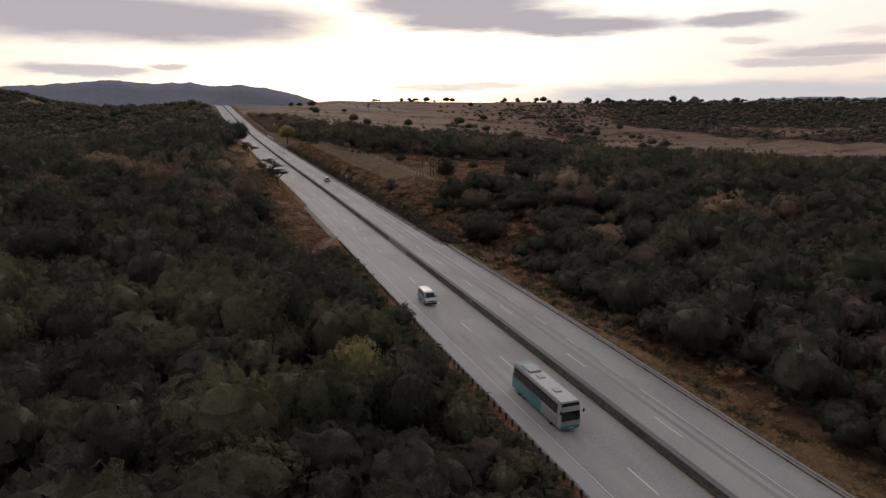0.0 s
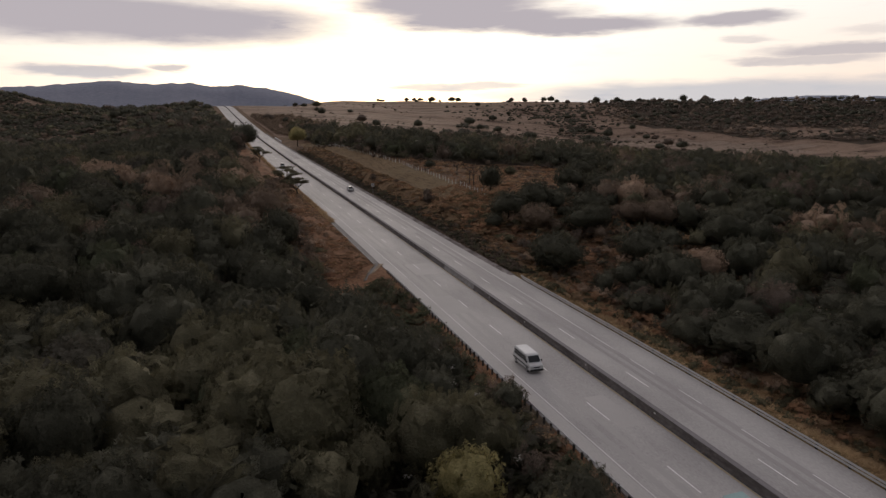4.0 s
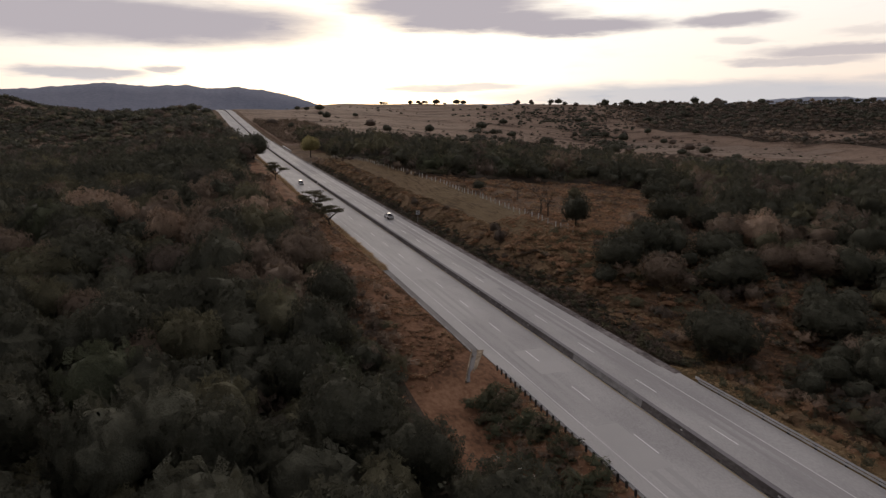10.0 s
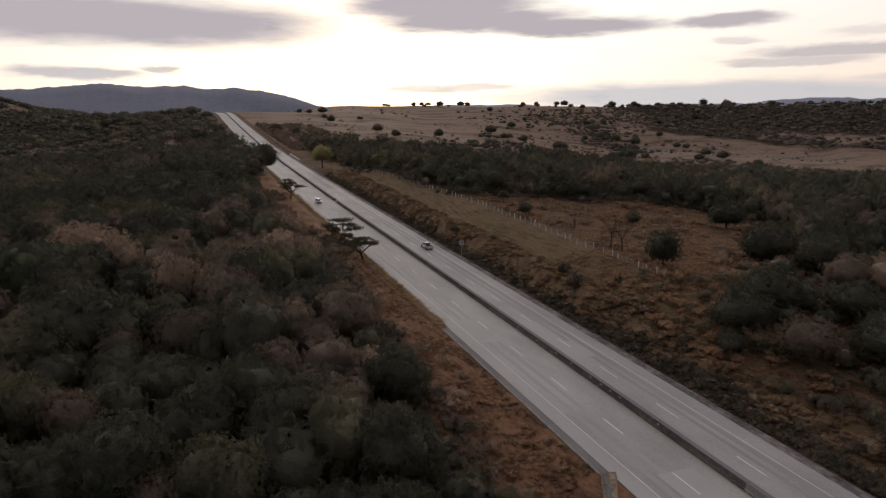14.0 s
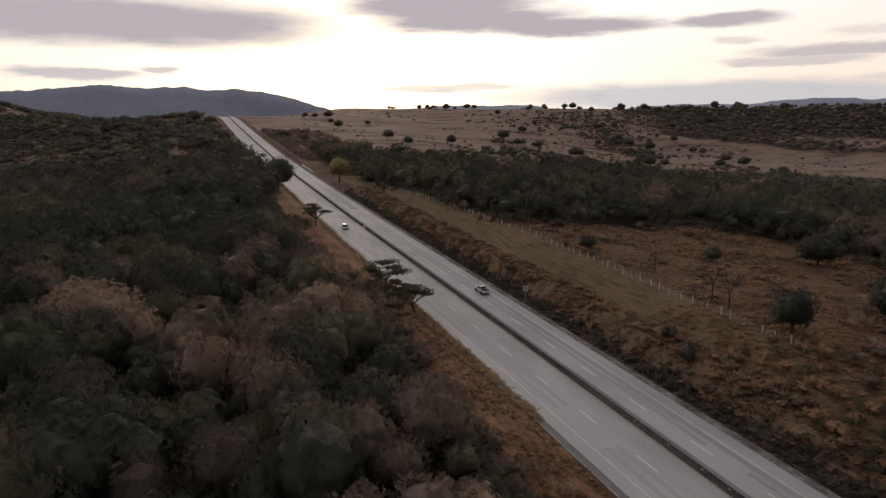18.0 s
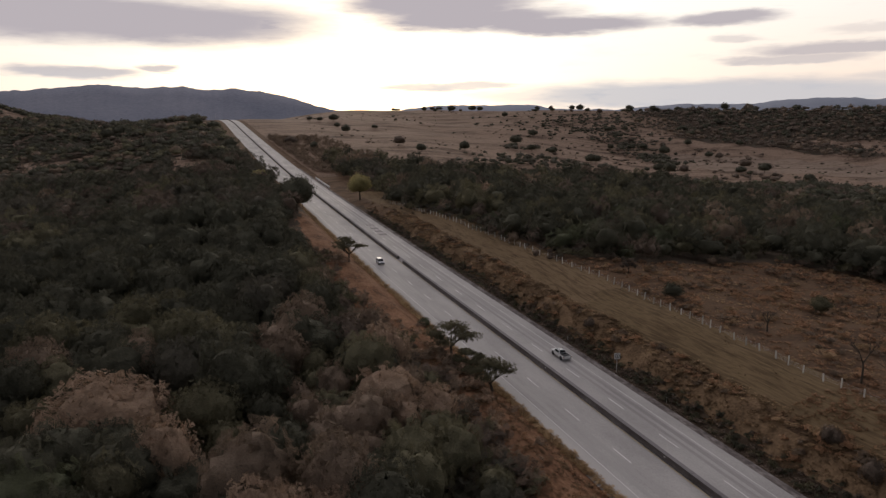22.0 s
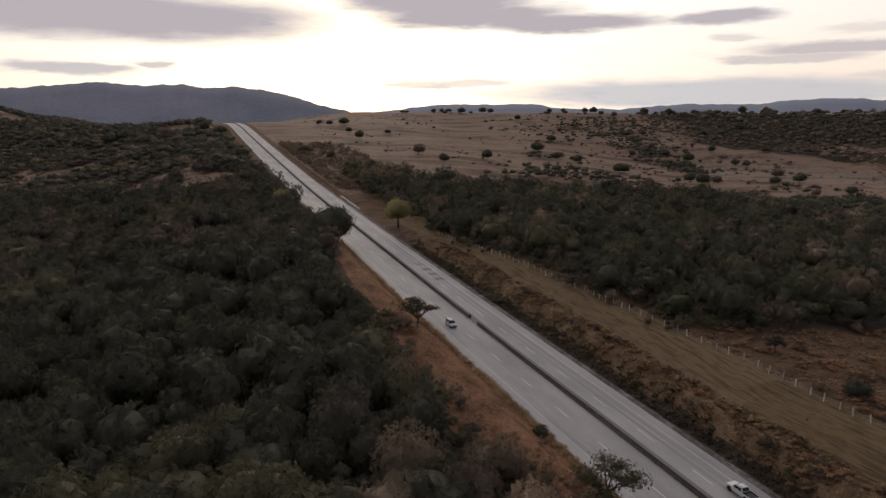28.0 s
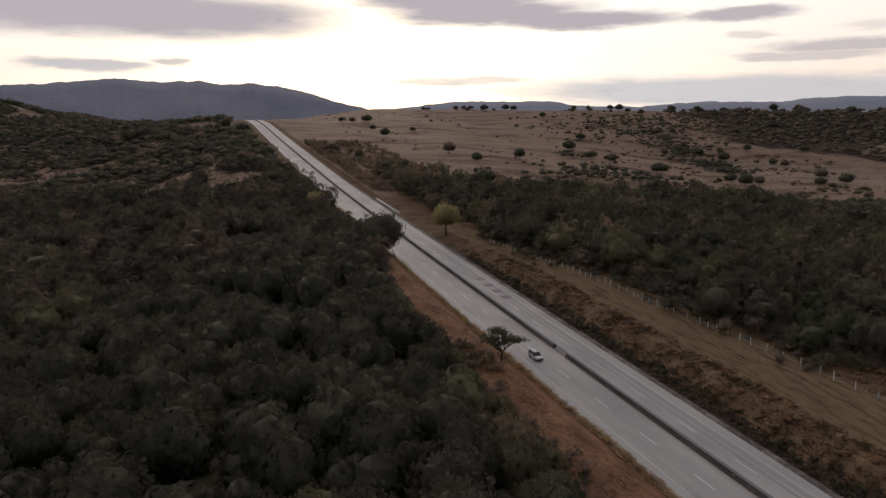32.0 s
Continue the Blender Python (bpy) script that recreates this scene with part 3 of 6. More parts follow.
def round_lobes(seed, n=7, spread=1.0, tall=1.0):
    """The lobes of a rounded broadleaf crown of about unit radius, its foot at z = 0."""
    rng = np.random.RandomState(seed)
    out = [(rng.uniform(-0.15, 0.15), rng.uniform(-0.15, 0.15), 0.66 * tall, 0.72, 0.58 * tall)]
    for i in range(n):
        a = 2 * math.pi * (i + rng.uniform(-0.35, 0.35)) / n
        r, up = rng.uniform(0.38, 0.80) * spread, rng.uniform(0, 1)
        out.append((r * math.cos(a), r * math.sin(a), (0.50 + 0.66 * up - 0.25 * r) * tall, rng.uniform(0.26, 0.48), rng.uniform(0.22, 0.40) * tall))
    return out


def limb(points, radii, seg=6):
    """A tapered tube through points."""
    pts = [Vector(p) for p in points]
    vs, fs = [], []
    for i, (p, r) in enumerate(zip(pts, radii)):
        t = (pts[min(i + 1, len(pts) - 1)] - pts[max(i - 1, 0)]).normalized()
        a = t.orthogonal().normalized()
        b = t.cross(a)
        for k in range(seg):
            w = 2 * math.pi * k / seg
            vs.append(p + a * (r * math.cos(w)) + b * (r * math.sin(w)))
    for i in range(len(pts) - 1):
        for k in range(seg):
            m = (k + 1) % seg
            fs.append((i * seg + k, i * seg + m, (i + 1) * seg + m, (i + 1) * seg + k))
    return np.array([tuple(v) for v in vs]), np.array(fs)


def trunk_mesh(seed, height, radius, reach, branches=5):
    rng = random.Random(seed)
    lean = (rng.uniform(-0.12, 0.12) * height, rng.uniform(-0.12, 0.12) * height)
    pieces = [limb([(0, 0, -0.4), (lean[0] * 0.3, lean[1] * 0.3, height * 0.35), (lean[0], lean[1], height * 0.8)], [radius * 1.25, radius * 0.85, radius * 0.4])]
    for k in range(branches):
        a = 2 * math.pi * (k + rng.uniform(-0.3, 0.3)) / branches
        z0 = height * rng.uniform(0.3, 0.6)
        f = z0 / height
        start = (lean[0] * f, lean[1] * f, z0)
        mid = (start[0] + reach * 0.5 * math.cos(a), start[1] + reach * 0.5 * math.sin(a), z0 + height * 0.18)
        end = (start[0] + reach * math.cos(a + 0.2), start[1] + reach * math.sin(a + 0.2), z0 + height * rng.uniform(0.25, 0.42))
        pieces.append(limb([start, mid, end], [radius * 0.5, radius * 0.3, radius * 0.08], 5))
    v, f = joined(*pieces)
    return np_mesh("trunk", v, f, M_BARK, smooth=True)


def crown_form(seed, bumps=8, depth=0.34, curls=40, curl=0.93):
    """The uneven outline of a broad crown, large lobes with smaller curls on them: a function from directions to radius."""
    rng = np.random.RandomState(seed)
    c = rng.normal(size=(bumps, 3))
    c[:, 2] = np.abs(c[:, 2]) * 0.8
    c /= np.linalg.norm(c, axis=1, keepdims=True)
    amp = depth * rng.uniform(0.45, 1.25, bumps)
    g = rng.normal(size=(curls, 3))
    g[:, 2] = np.abs(g[:, 2]) - 0.25
    g /= np.linalg.norm(g, axis=1, keepdims=True)
    small = 0.13 * rng.uniform(0.4, 1.2, curls)

    def radius(w):
        t = np.clip((w @ c.T - 0.60) / 0.40, 0, 1)
        u = np.clip((w @ g.T - curl) / (1 - curl), 0, 1)
        return 0.70 + (amp * t * t * (3 - 2 * t)).max(1) + (small * u * (2 - u)).max(1)
    return radius


def star_crown(seed, leaves, size, rings=6, seg=10, low=1.9, bumps=8, tall=0.88, fuzz=0.05, core=0.82, curls=40, curl=0.93):
    """A crown of unit radius: a closed dome of lobes and curls, its skin roughened by small ragged leaf clumps.
    Gives vertices, quads, soft normals and the material slot of each quad."""
    rng = np.random.RandomState(seed + 1)
    form = crown_form(seed, bumps, curls=curls, curl=curl)
    squash = np.array([1, 1, tall])

    def place(w, k=1.0):
        return w * (form(w) * k)[:, None] * squash + np.array([0, 0, 0.70 * tall])

    def normal(w, e=0.07):
        a = np.cross(w, np.array([0.31, 0.17, 0.93]))
        a /= np.linalg.norm(a, axis=1, keepdims=True)
        b = np.cross(w, a)
        unit = lambda q: q / np.linalg.norm(q, axis=1, keepdims=True)
        n = np.cross(place(unit(w + e * a)) - place(unit(w - e * a)), place(unit(w + e * b)) - place(unit(w - e * b)))
        n = unit(n)
        n *= np.sign((n * w).sum(1, keepdims=True))
        return n

    th, ph = np.linspace(0.04, low, rings), np.arange(seg) * 2 * math.pi / seg
    T, P = np.meshgrid(th, ph, indexing="ij")
    P = P + (np.arange(rings) % 2)[:, None] * math.pi / seg
    w = np.stack([np.sin(T) * np.cos(P), np.sin(T) * np.sin(P), np.cos(T)], -1).reshape(-1, 3)
    i = np.arange(rings * seg).reshape(rings, seg)
    core_f = np.stack([i[:-1], i[1:], np.roll(i[1:], -1, 1), np.roll(i[:-1], -1, 1)], -1).reshape(-1, 4)
    core_v, core_n = place(w, core) * (1 + 0.012 * rng.randn(len(w), 1)), normal(w)
    z = rng.uniform(math.cos(low) + 0.1, 1, leaves)
    p = rng.uniform(0, 2 * math.pi, leaves)
    d = np.stack([np.sqrt(1 - z * z) * np.cos(p), np.sqrt(1 - z * z) * np.sin(p), z], -1)
    at, out = place(d, 1.0 - 0.18 * rng.rand(leaves) ** 1.5 + fuzz * rng.randn(leaves)), normal(d)
    face = out + rng.normal(size=(leaves, 3)) * 0.7
    face /= np.linalg.norm(face, axis=1, keepdims=True)
    side = np.cross(face, rng.normal(size=(leaves, 3)))
    side /= np.linalg.norm(side, axis=1, keepdims=True)
    turn = np.stack([side, np.cross(face, side), face], -1)
    v = np.einsum("nij,kj->nki", turn, QUAD) * (size * rng.uniform(0.6, 1.4, leaves))[:, None, None] + at[:, None, :]
    n = np.concatenate([np.repeat(out * 0.78 + face * 0.22, 4, 0), core_n])
    n /= np.linalg.norm(n, axis=1, keepdims=True)
    v, f = joined((v.reshape(-1, 3), np.arange(leaves * 4).reshape(-1, 4)), (core_v, core_f))
    return v, f, n, np.repeat([1, 0], [leaves, len(core_f)])


def template(seed, lobes, leaves, size, rings=4, seg=6, shrink=0.92, solid=9):
    """A small plant of unit radius for planting in bulk; only its first few lobes have a solid core."""
    lb = round_lobes(seed, lobes)
    cards, core = leaf_cloud(seed + 1, lb, leaves, size, 1.0, 0.4), ball(seed + 2, lb[:solid], rings, seg, shrink)
    v, f = joined(cards, core)
    return (v, f, crown_normals(v, lb), np.repeat([1, 0], [len(cards[1]), len(core[1])]))


def tree_kind(name, seed, kind, height, radius, count, size, label, category="tree", shape="round", stem=0.22, dense=False):
    """A tree with its trunk and crown, standing at the origin and ready to copy."""
    root = new(name)
    if shape == "umbrella":
        rng = np.random.RandomState(seed)
        lobes = [(0, 0, height * 0.84, radius * 0.5, height * 0.16)]
        for k in range(9):
            a, r = 2 * math.pi * k / 9 + rng.uniform(-0.3, 0.3), radius * rng.uniform(0.45, 0.75)
            lobes.append((r * math.cos(a), r * math.sin(a), height * (0.82 - 0.32 * (r / radius) - rng.uniform(0, 0.18)), radius * rng.uniform(0.28, 0.40), height * 0.17))
        cards, core = leaf_cloud(seed, lobes, count, size, 0.8, 0.6), ball(seed, lobes, 4, 7, 0.55)
        v, f = joined(cards, core)
        n, slots = crown_normals(v, lobes), np.repeat([1, 0], [len(cards[1]), len(core[1])])
    else:
        z0 = height * stem
        v, f, n, slots = star_crown(seed, count, size / radius, 8, 12, 2.3, 10, curls=70, curl=0.95, core=0.86 if dense else 0.77)
        v = v * np.array([radius, radius, (height - z0) / 1.4]) + np.array([0, 0, z0])
    child("trunk", trunk_mesh(seed, height * 0.8, max(0.12, height * 0.028), radius * 0.6), root)
    child("crown", np_mesh("crown", v, f, [LEAVES[kind] if shape == "round" else M_CROWN_CORE, SPRAYS[kind]], slots, True, n), root)
    return tagged(root, label, category)


def scatter_stuff(name, label, template, kind, places, seed, lift=0.0, squash=(0.78, 1.42)):
    """Many plants as one object: the template turned, sized and set down at each place (x, y, radius)."""
    rng = np.random.RandomState(seed)
    mat = [LEAVES[kind], SPRAYS[kind]] if len(template) > 3 else [BLADES[kind]]
    tv, tf, tn, *slots = template
    pl = np.asarray(places, float)
    n = len(pl)
    if not n:
        return None
    a = rng.uniform(0, 2 * math.pi, n)
    c, s = np.cos(a), np.sin(a)
    r = pl[:, 2]
    oval = rng.uniform(0.75, 1.35, n)[:, None]
    x = (tv[None, :, 0] * c[:, None] * oval - tv[None, :, 1] * s[:, None]) * r[:, None] + pl[:, 0:1]
    y = (tv[None, :, 0] * s[:, None] * oval + tv[None, :, 1] * c[:, None]) * r[:, None] + pl[:, 1:2]
    z = tv[None, :, 2] * (r * rng.uniform(*squash, n))[:, None] + (ground_z(pl[:, 0], pl[:, 1]) + lift)[:, None]
    v = np.stack([x, y, z], -1).reshape(-1, 3)
    nx, ny = tn[None, :, 0] * c[:, None] - tn[None, :, 1] * s[:, None], tn[None, :, 0] * s[:, None] + tn[None, :, 1] * c[:, None]
    nv = np.stack([nx, ny, np.broadcast_to(tn[None, :, 2], nx.shape)], -1).reshape(-1, 3)
    f = (tf[None] + (np.arange(n) * len(tv))[:, None, None]).reshape(-1, 4)
    idx = np.tile(slots[0], n) if slots and len(mat) > 1 else None
    return tagged(new(name, np_mesh(name, v, f, mat, idx, True, nv)), label, "trees" if "tree" in label or "wood" in label else "plants", kind="stuff")


def jittered(x0, x1, y0, y1, cell, seed):
    rng = np.random.RandomState(seed)
    xs, ys = np.meshgrid(np.arange(x0, x1, cell), np.arange(y0, y1, cell))
    xs = xs + rng.uniform(-0.45, 0.45, xs.shape) * cell
    ys = ys + rng.uniform(-0.45, 0.45, ys.shape) * cell
    return xs.ravel(), ys.ravel(), rng.rand(xs.size), rng.rand(xs.size)


TEMPLATE_MID = [star_crown(30 + k, 180, 0.235, 6, 9, 2.1, 8, curls=50, curl=0.94) for k in range(4)]
TEMPLATE_BACK = [star_crown(50 + k, 84, 0.33, 4, 7, 2.1, 7, curls=24, curl=0.90, core=0.60) for k in range(3)]
TEMPLATE_LOW = [star_crown(60 + k, 22, 0.62, 3, 5, 1.5, 4, 0.75, 0.16, 0.50) for k in range(2)]
TEMPLATE_FAR = [star_crown(70 + k, 11, 0.52, 4, 6, 1.7, 6, 0.7, 0.05, 0.78, curls=14, curl=0.88) for k in range(3)]
KINDS = ["dark", "olive", "brown", "pink", "scrub", "lush", "moss"]
WORDS = {"dark": "dark green oak trees", "olive": "olive scrub trees", "brown": "dry brown thorn trees", "pink": "pale leafless trees", "scrub": "greyish thorn scrub trees", "lush": "fresh green trees", "moss": "grey-green oak trees"}


def patch_kind(x, y, r, dry):
    """Which plant grows where: patches of dark oak, olive scrub and dry brown brush; dry shifts it."""
    p = waves(x, y, 31, 11) * 0.45 + waves(x, y, 12, 12) * 0.40 + (r - 0.5) * 1.0 + dry
    return np.select([p < -0.92, p < -0.72, p < 0.05, p < 0.38, p < 0.78], [5, 4, 0, 1, 2], 3)


def west_dry(x, y):
    band = step(176, 204, y) * (1 - step(295, 345, y))
    return 0.38 * band - 0.44 - 0.2 * step(335, 380, y) + 0.34 * band * step(-62, -45, x) + 0.30 * (1 - step(3, 15, forest_left(x, y))) * step(170, 210, y) * (1 - step(330, 380, y))


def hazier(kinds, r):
    """Further off, many oaks get greyer leaves: distance haze put into the colour."""
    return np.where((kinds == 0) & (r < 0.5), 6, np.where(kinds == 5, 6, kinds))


def in_sight(x, y):
    """Within the wide sweep of land that the flight looks over."""
    return (x > -75 - 0.25 * y) & (x < 20 + 1.3 * y)


def clear_of(x, y, spots):
    ok = np.ones(len(x), bool)
    for sx, sy, r in spots:
        ok &= np.hypot(x - sx, y - sy) > r
    return ok


# big pale or brown domes that stand out of the wood: offset from the road, distance along it, radius, kind
LANDMARKS = [
    (-72.5, 284, 8.2, "pink"), (-78, 278, 3.8, "pink"), (-65, 268, 4.3, "pink"), (-54.5, 251, 4.5, "pink"), (-47.8, 250, 4.4, "pink"), (-28.5, 298, 4.4, "pink"),
    (-84, 244, 5.2, "brown"), (-43, 229, 5.0, "brown"), (-27.5, 229, 5.2, "brown"), (-65, 203, 3.5, "brown"), (-41, 211, 3.6, "brown"), (-55, 184, 3.9, "brown"), (-34, 221, 3.4, "brown"),
    (-26, 203, 4.5, "dark"), (-31, 186, 4.7, "dark"), (-32, 156, 6.4, "dark"), (-36, 133, 6.0, "dark"), (-63, 147, 4.0, "dark"), (-45, 142, 3.6, "dark"), (-41, 195, 5.4, "dark"), (-35, 173, 4.3, "dark"), (-46, 153, 5.0, "dark"),
    (-58, 125, 5.6, "moss"), (-39, 245, 3.3, "moss"), (-71, 247, 5.4, "moss"), (-63, 297, 4.8, "moss"), (-47, 327, 4.8, "moss"), (-43, 339, 5.2, "moss"),
    (-62, 311, 6.2, "olive"), (-60, 281, 5.2, "olive"), (-61, 237, 3.7, "olive"), (-49, 232, 3.4, "olive"), (-34, 236, 4.8, "dark"), (-56, 234, 3.5, "dark"), (-35, 326, 5.0, "dark"), (-58, 330, 5.0, "dark"),
    (-46, 299, 4.3, "brown"), (-85, 306, 5.4, "brown"), (-41, 314, 5.4, "brown"), (-31.5, 346, 4.4, "brown"), (-28, 312, 4.2, "brown"), (-36, 404, 7.0, "dark"), (-87, 351, 7.0, "dark"), (-65, 377, 6.5, "dark"),
    (-20.4, 90.5, 3.4, "yellow"), (-19, 614, 5.5, "yellow"), (-24, 104, 4.2, "lush"), (-30, 118, 4.4, "lush"), (-27, 74, 4.6, "lush"), (-19, 130, 2.8, "lush"),
    (35, 206, 4.9, "dark"), (45, 211, 5.2, "dark"), (29.5, 168, 6.2, "dark"), (37, 118, 6.0, "dark"), (47, 112, 5.6, "dark"), (39, 93, 7.0, "dark"), (53, 169, 6.0, "dark"), (73, 241, 5.8, "dark"), (97, 248, 5.8, "dark"),
    (59, 205, 5.3, "dark"), (79, 230, 6.3, "dark"), (52, 191, 6.0, "dark"), (106, 291, 5.4, "dark"), (91, 218, 5.6, "dark"), (29, 202, 2.5, "dark"), (38, 195, 4.3, "brown"), (76, 194, 5.8, "brown"), (60, 157, 5.4, "pink"),
    (121, 229, 6.2, "brown"), (68, 197, 4.2, "brown"), (83, 192, 5.4, "brown"),
]
SPOTS = [(float(road_x(y)) + d, y, r * (1.7 if kind == "yellow" else 0.95)) for d, y, r, kind in LANDMARKS]


def plant_woods():
    # west side, close
    x, y, r, q = jittered(-130, -6, 30, 470, 6.1, 101)
    ok = (forest_left(x, y) > 0.8) & clear_of(x, y, SPOTS) & in_sight(x, y)
    x, y, r, q = x[ok], y[ok], r[ok], q[ok]
    size = np.minimum(2.8 + 3.4 * q ** 1.7, 1.6 + 0.35 * forest_left(x, y))
    kinds = patch_kind(x, y, r, west_dry(x, y))
    kinds = np.where((y < 175) & (x > -48) & (r < 0.28), np.where(q < 0.5, 5, 1), kinds)
    kinds = np.where((y < 190) & (kinds > 1) & (kinds < 5), 0, kinds)
    kinds = np.where((y > 308) & (kinds > 1) & (r < 0.97), np.where(q < 0.4, 1, 0), kinds)
    close = np.flatnonzero((x > -62 - 0.12 * y) & (y < 410) & (y > 45) & (size > 2.9))
    close = close[np.linspace(0, len(close) - 1, 120).astype(int)]
    near = [(x[i], y[i], size[i] * 1.08, KINDS[kinds[i]]) for i in close]
    near += [(float(road_x(yy)) + d, yy, rr, kk) for d, yy, rr, kk in LANDMARKS]
    keep = np.ones(len(x), bool)
    keep[close] = False
    mid = [(x[keep], y[keep], size[keep], kinds[keep])]
    # east side, close
    x, y, r, q = jittered(14, 120, 40, 290, 5.8, 102)
    open_ground = waves(x, y, 9, 21) * 0.6 + waves(x, y, 4, 22) * 0.3
    ok = (forest_right(x, y) > 1.5) & clear_of(x, y, SPOTS) & (open_ground < 0.42) & in_sight(x, y)
    x, y, r, q = x[ok], y[ok], r[ok], q[ok]
    ok = ~((y > 160) & (x < 75) & (waves(x, y, 11, 24) * 0.4 + q > 0.42))
    x, y, r, q = x[ok], y[ok], r[ok], q[ok]
    mid.append((x, y, 1.9 + 3.4 * q ** 1.3, patch_kind(x, y, r, np.where(y < 135, -0.4, 0.02))))
    # loose shrubs before the edge of the woods
    x, y, r, q = jittered(14, 170, 170, 480, 3.4, 110)
    inside = forest_right(x, y)
    ok = (inside < 2) & (inside > -9) & (x - road_x(y) > 28) & (q < 0.34 + inside * 0.035)
    mid.append((x[ok], y[ok], 0.7 + 1.5 * r[ok] ** 2, np.where(q[ok] < 0.1, 2, np.where(q[ok] < 0.2, 4, 1))))
    mx, my, mr, mk = (np.concatenate([m[j] for m in mid]) for j in range(4))
    # further back
    x, y, r, q = jittered(-190, -6, 30, 800, 6.9, 106)
    ok = (forest_left(x, y) > 2.2) & ~((x > -130) & (y < 470)) & in_sight(x, y) & (clearing(x, y) + 0.25 * (r - 0.5) < 0)
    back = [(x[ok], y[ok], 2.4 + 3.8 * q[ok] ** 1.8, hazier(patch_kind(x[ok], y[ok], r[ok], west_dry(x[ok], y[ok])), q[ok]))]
    x, y, r, q = jittered(14, 330, 40, 860, 7.2, 104)
    ok = (forest_right(x, y) > 1.5) & ~((x < 120) & (y < 290)) & in_sight(x, y)
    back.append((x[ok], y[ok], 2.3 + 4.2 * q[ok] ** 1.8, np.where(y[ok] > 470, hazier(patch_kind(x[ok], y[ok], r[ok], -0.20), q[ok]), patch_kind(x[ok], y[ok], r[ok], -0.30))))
    bx, by, br, bk = (np.concatenate([m[j] for m in back]) for j in range(4))
    # far woods
    x, y, r, q = jittered(-620, -8, 300, 1750, 8.8, 103)
    ok = (forest_left(x, y) > 2.2) & ~((x > -190) & (y < 800)) & in_sight(x, y) & (clearing(x, y) + 0.25 * (r - 0.5) < 0)
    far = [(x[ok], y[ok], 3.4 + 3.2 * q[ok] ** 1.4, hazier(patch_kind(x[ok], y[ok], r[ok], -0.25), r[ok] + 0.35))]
    x, y, r, q = jittered(300, 660, 250, 720, 7.4, 107)
    ok = (forest_right(x, y) > 1.5) & ~((x < 330)) & in_sight(x, y)
    far.append((x[ok], y[ok], 2.5 + 2.8 * q[ok], patch_kind(x[ok], y[ok], r[ok], -0.35)))
    x, y, r, q = jittered(420, 1500, 500, 1700, 9.4, 105)
    ok = hill_wood(x, y) > 0.2 + 0.75 * r
    far.append((x[ok], y[ok], 2.2 + 5.2 * q[ok] ** 2, np.select([r[ok] > 0.75, r[ok] > 0.5, r[ok] > 0.15], [0, 6, 4], 2)))
    # the same woods beyond the sweep that the flight looks over
    x, y, r, q = jittered(-230, 230, -60, 430, 8.2, 111)
    ok = ~in_sight(x, y) & ((forest_left(x, y) > 2) | (forest_right(x, y) > 2))
    ok |= (y < 42) & (y > -60) & ((forest_left(x, y) > 2) | (forest_right(x, y) > 2)) & ((y < 30) | (x > 0))
    far.append((x[ok], y[ok], 3.4 + 2.6 * q[ok], patch_kind(x[ok], y[ok], r[ok], -0.25)))
    fx, fy, fr, fk = (np.concatenate([m[j] for m in far]) for j in range(4))
    # low growth that closes the gaps between the trunks
    x, y, r, q = jittered(-130, -6, 30, 420, 3.7, 108)
    ok = (forest_left(x, y) > 0.3) & in_sight(x, y) & (x > -66 - 0.12 * y)
    low = [(x[ok], y[ok], 1.5 + 1.2 * q[ok], r[ok])]
    x, y, r, q = jittered(14, 120, 40, 300, 3.8, 109)
    ok = (forest_right(x, y) > 1.0) & in_sight(x, y) & (waves(x, y, 9, 21) * 0.6 + waves(x, y, 4, 22) * 0.3 < 0.3) & ~((y > 160) & (x < 75) & (q > 0.35))
    low.append((x[ok], y[ok], 1.3 + 1.1 * q[ok], r[ok]))
    x, y, r, q = jittered(34, 200, 280, 520, 3.6, 112)
    ok = (forest_right(x, y) > -1.5) & (forest_right(x, y) < 11)
    low.append((x[ok], y[ok], 1.2 + 1.3 * q[ok], r[ok]))
    lx, ly, lr, lq = (np.concatenate([m[j] for m in low]) for j in range(4))
    for k, kind in enumerate(("dark", "scrub", "moss", "olive")):
        some = np.flatnonzero((lq * 4).astype(int) == k)
        scatter_stuff("undergrowth", "shady undergrowth of shrubs between the " + WORDS[kind], TEMPLATE_LOW[k % 2], kind, np.stack([lx, ly, lr], -1)[some], 290 + k)
    off = (mx > 92) | (mx < -62 - 0.12 * my)
    bx, by, br, bk = np.concatenate([bx, mx[off]]), np.concatenate([by, my[off]]), np.concatenate([br, mr[off]]), np.concatenate([bk, mk[off]])
    mx, my, mr, mk = mx[~off], my[~off], mr[~off], mk[~off]
    for k, kind in enumerate(KINDS):
        for t in range(4):
            some = np.flatnonzero(mk == k)[t::4]
            scatter_stuff("woodland", "dense wood of " + WORDS[kind], TEMPLATE_MID[t], kind, np.stack([mx, my, mr], -1)[some], 200 + k * 3 + t, squash=(0.95, 1.55))
        for t in range(3):
            some = np.flatnonzero(bk == k)[t::3]
            scatter_stuff("woodland", "dense wood of " + WORDS[kind], TEMPLATE_BACK[t], kind, np.stack([bx, by, br], -1)[some], 260 + k * 3 + t, squash=(0.95, 1.55))
            some = np.flatnonzero(fk == k)[t::3]
            scatter_stuff("far_woodland", "distant wood of " + WORDS[kind], TEMPLATE_FAR[t], kind, np.stack([fx, fy, fr], -1)[some], 230 + k * 3 + t)
    return near


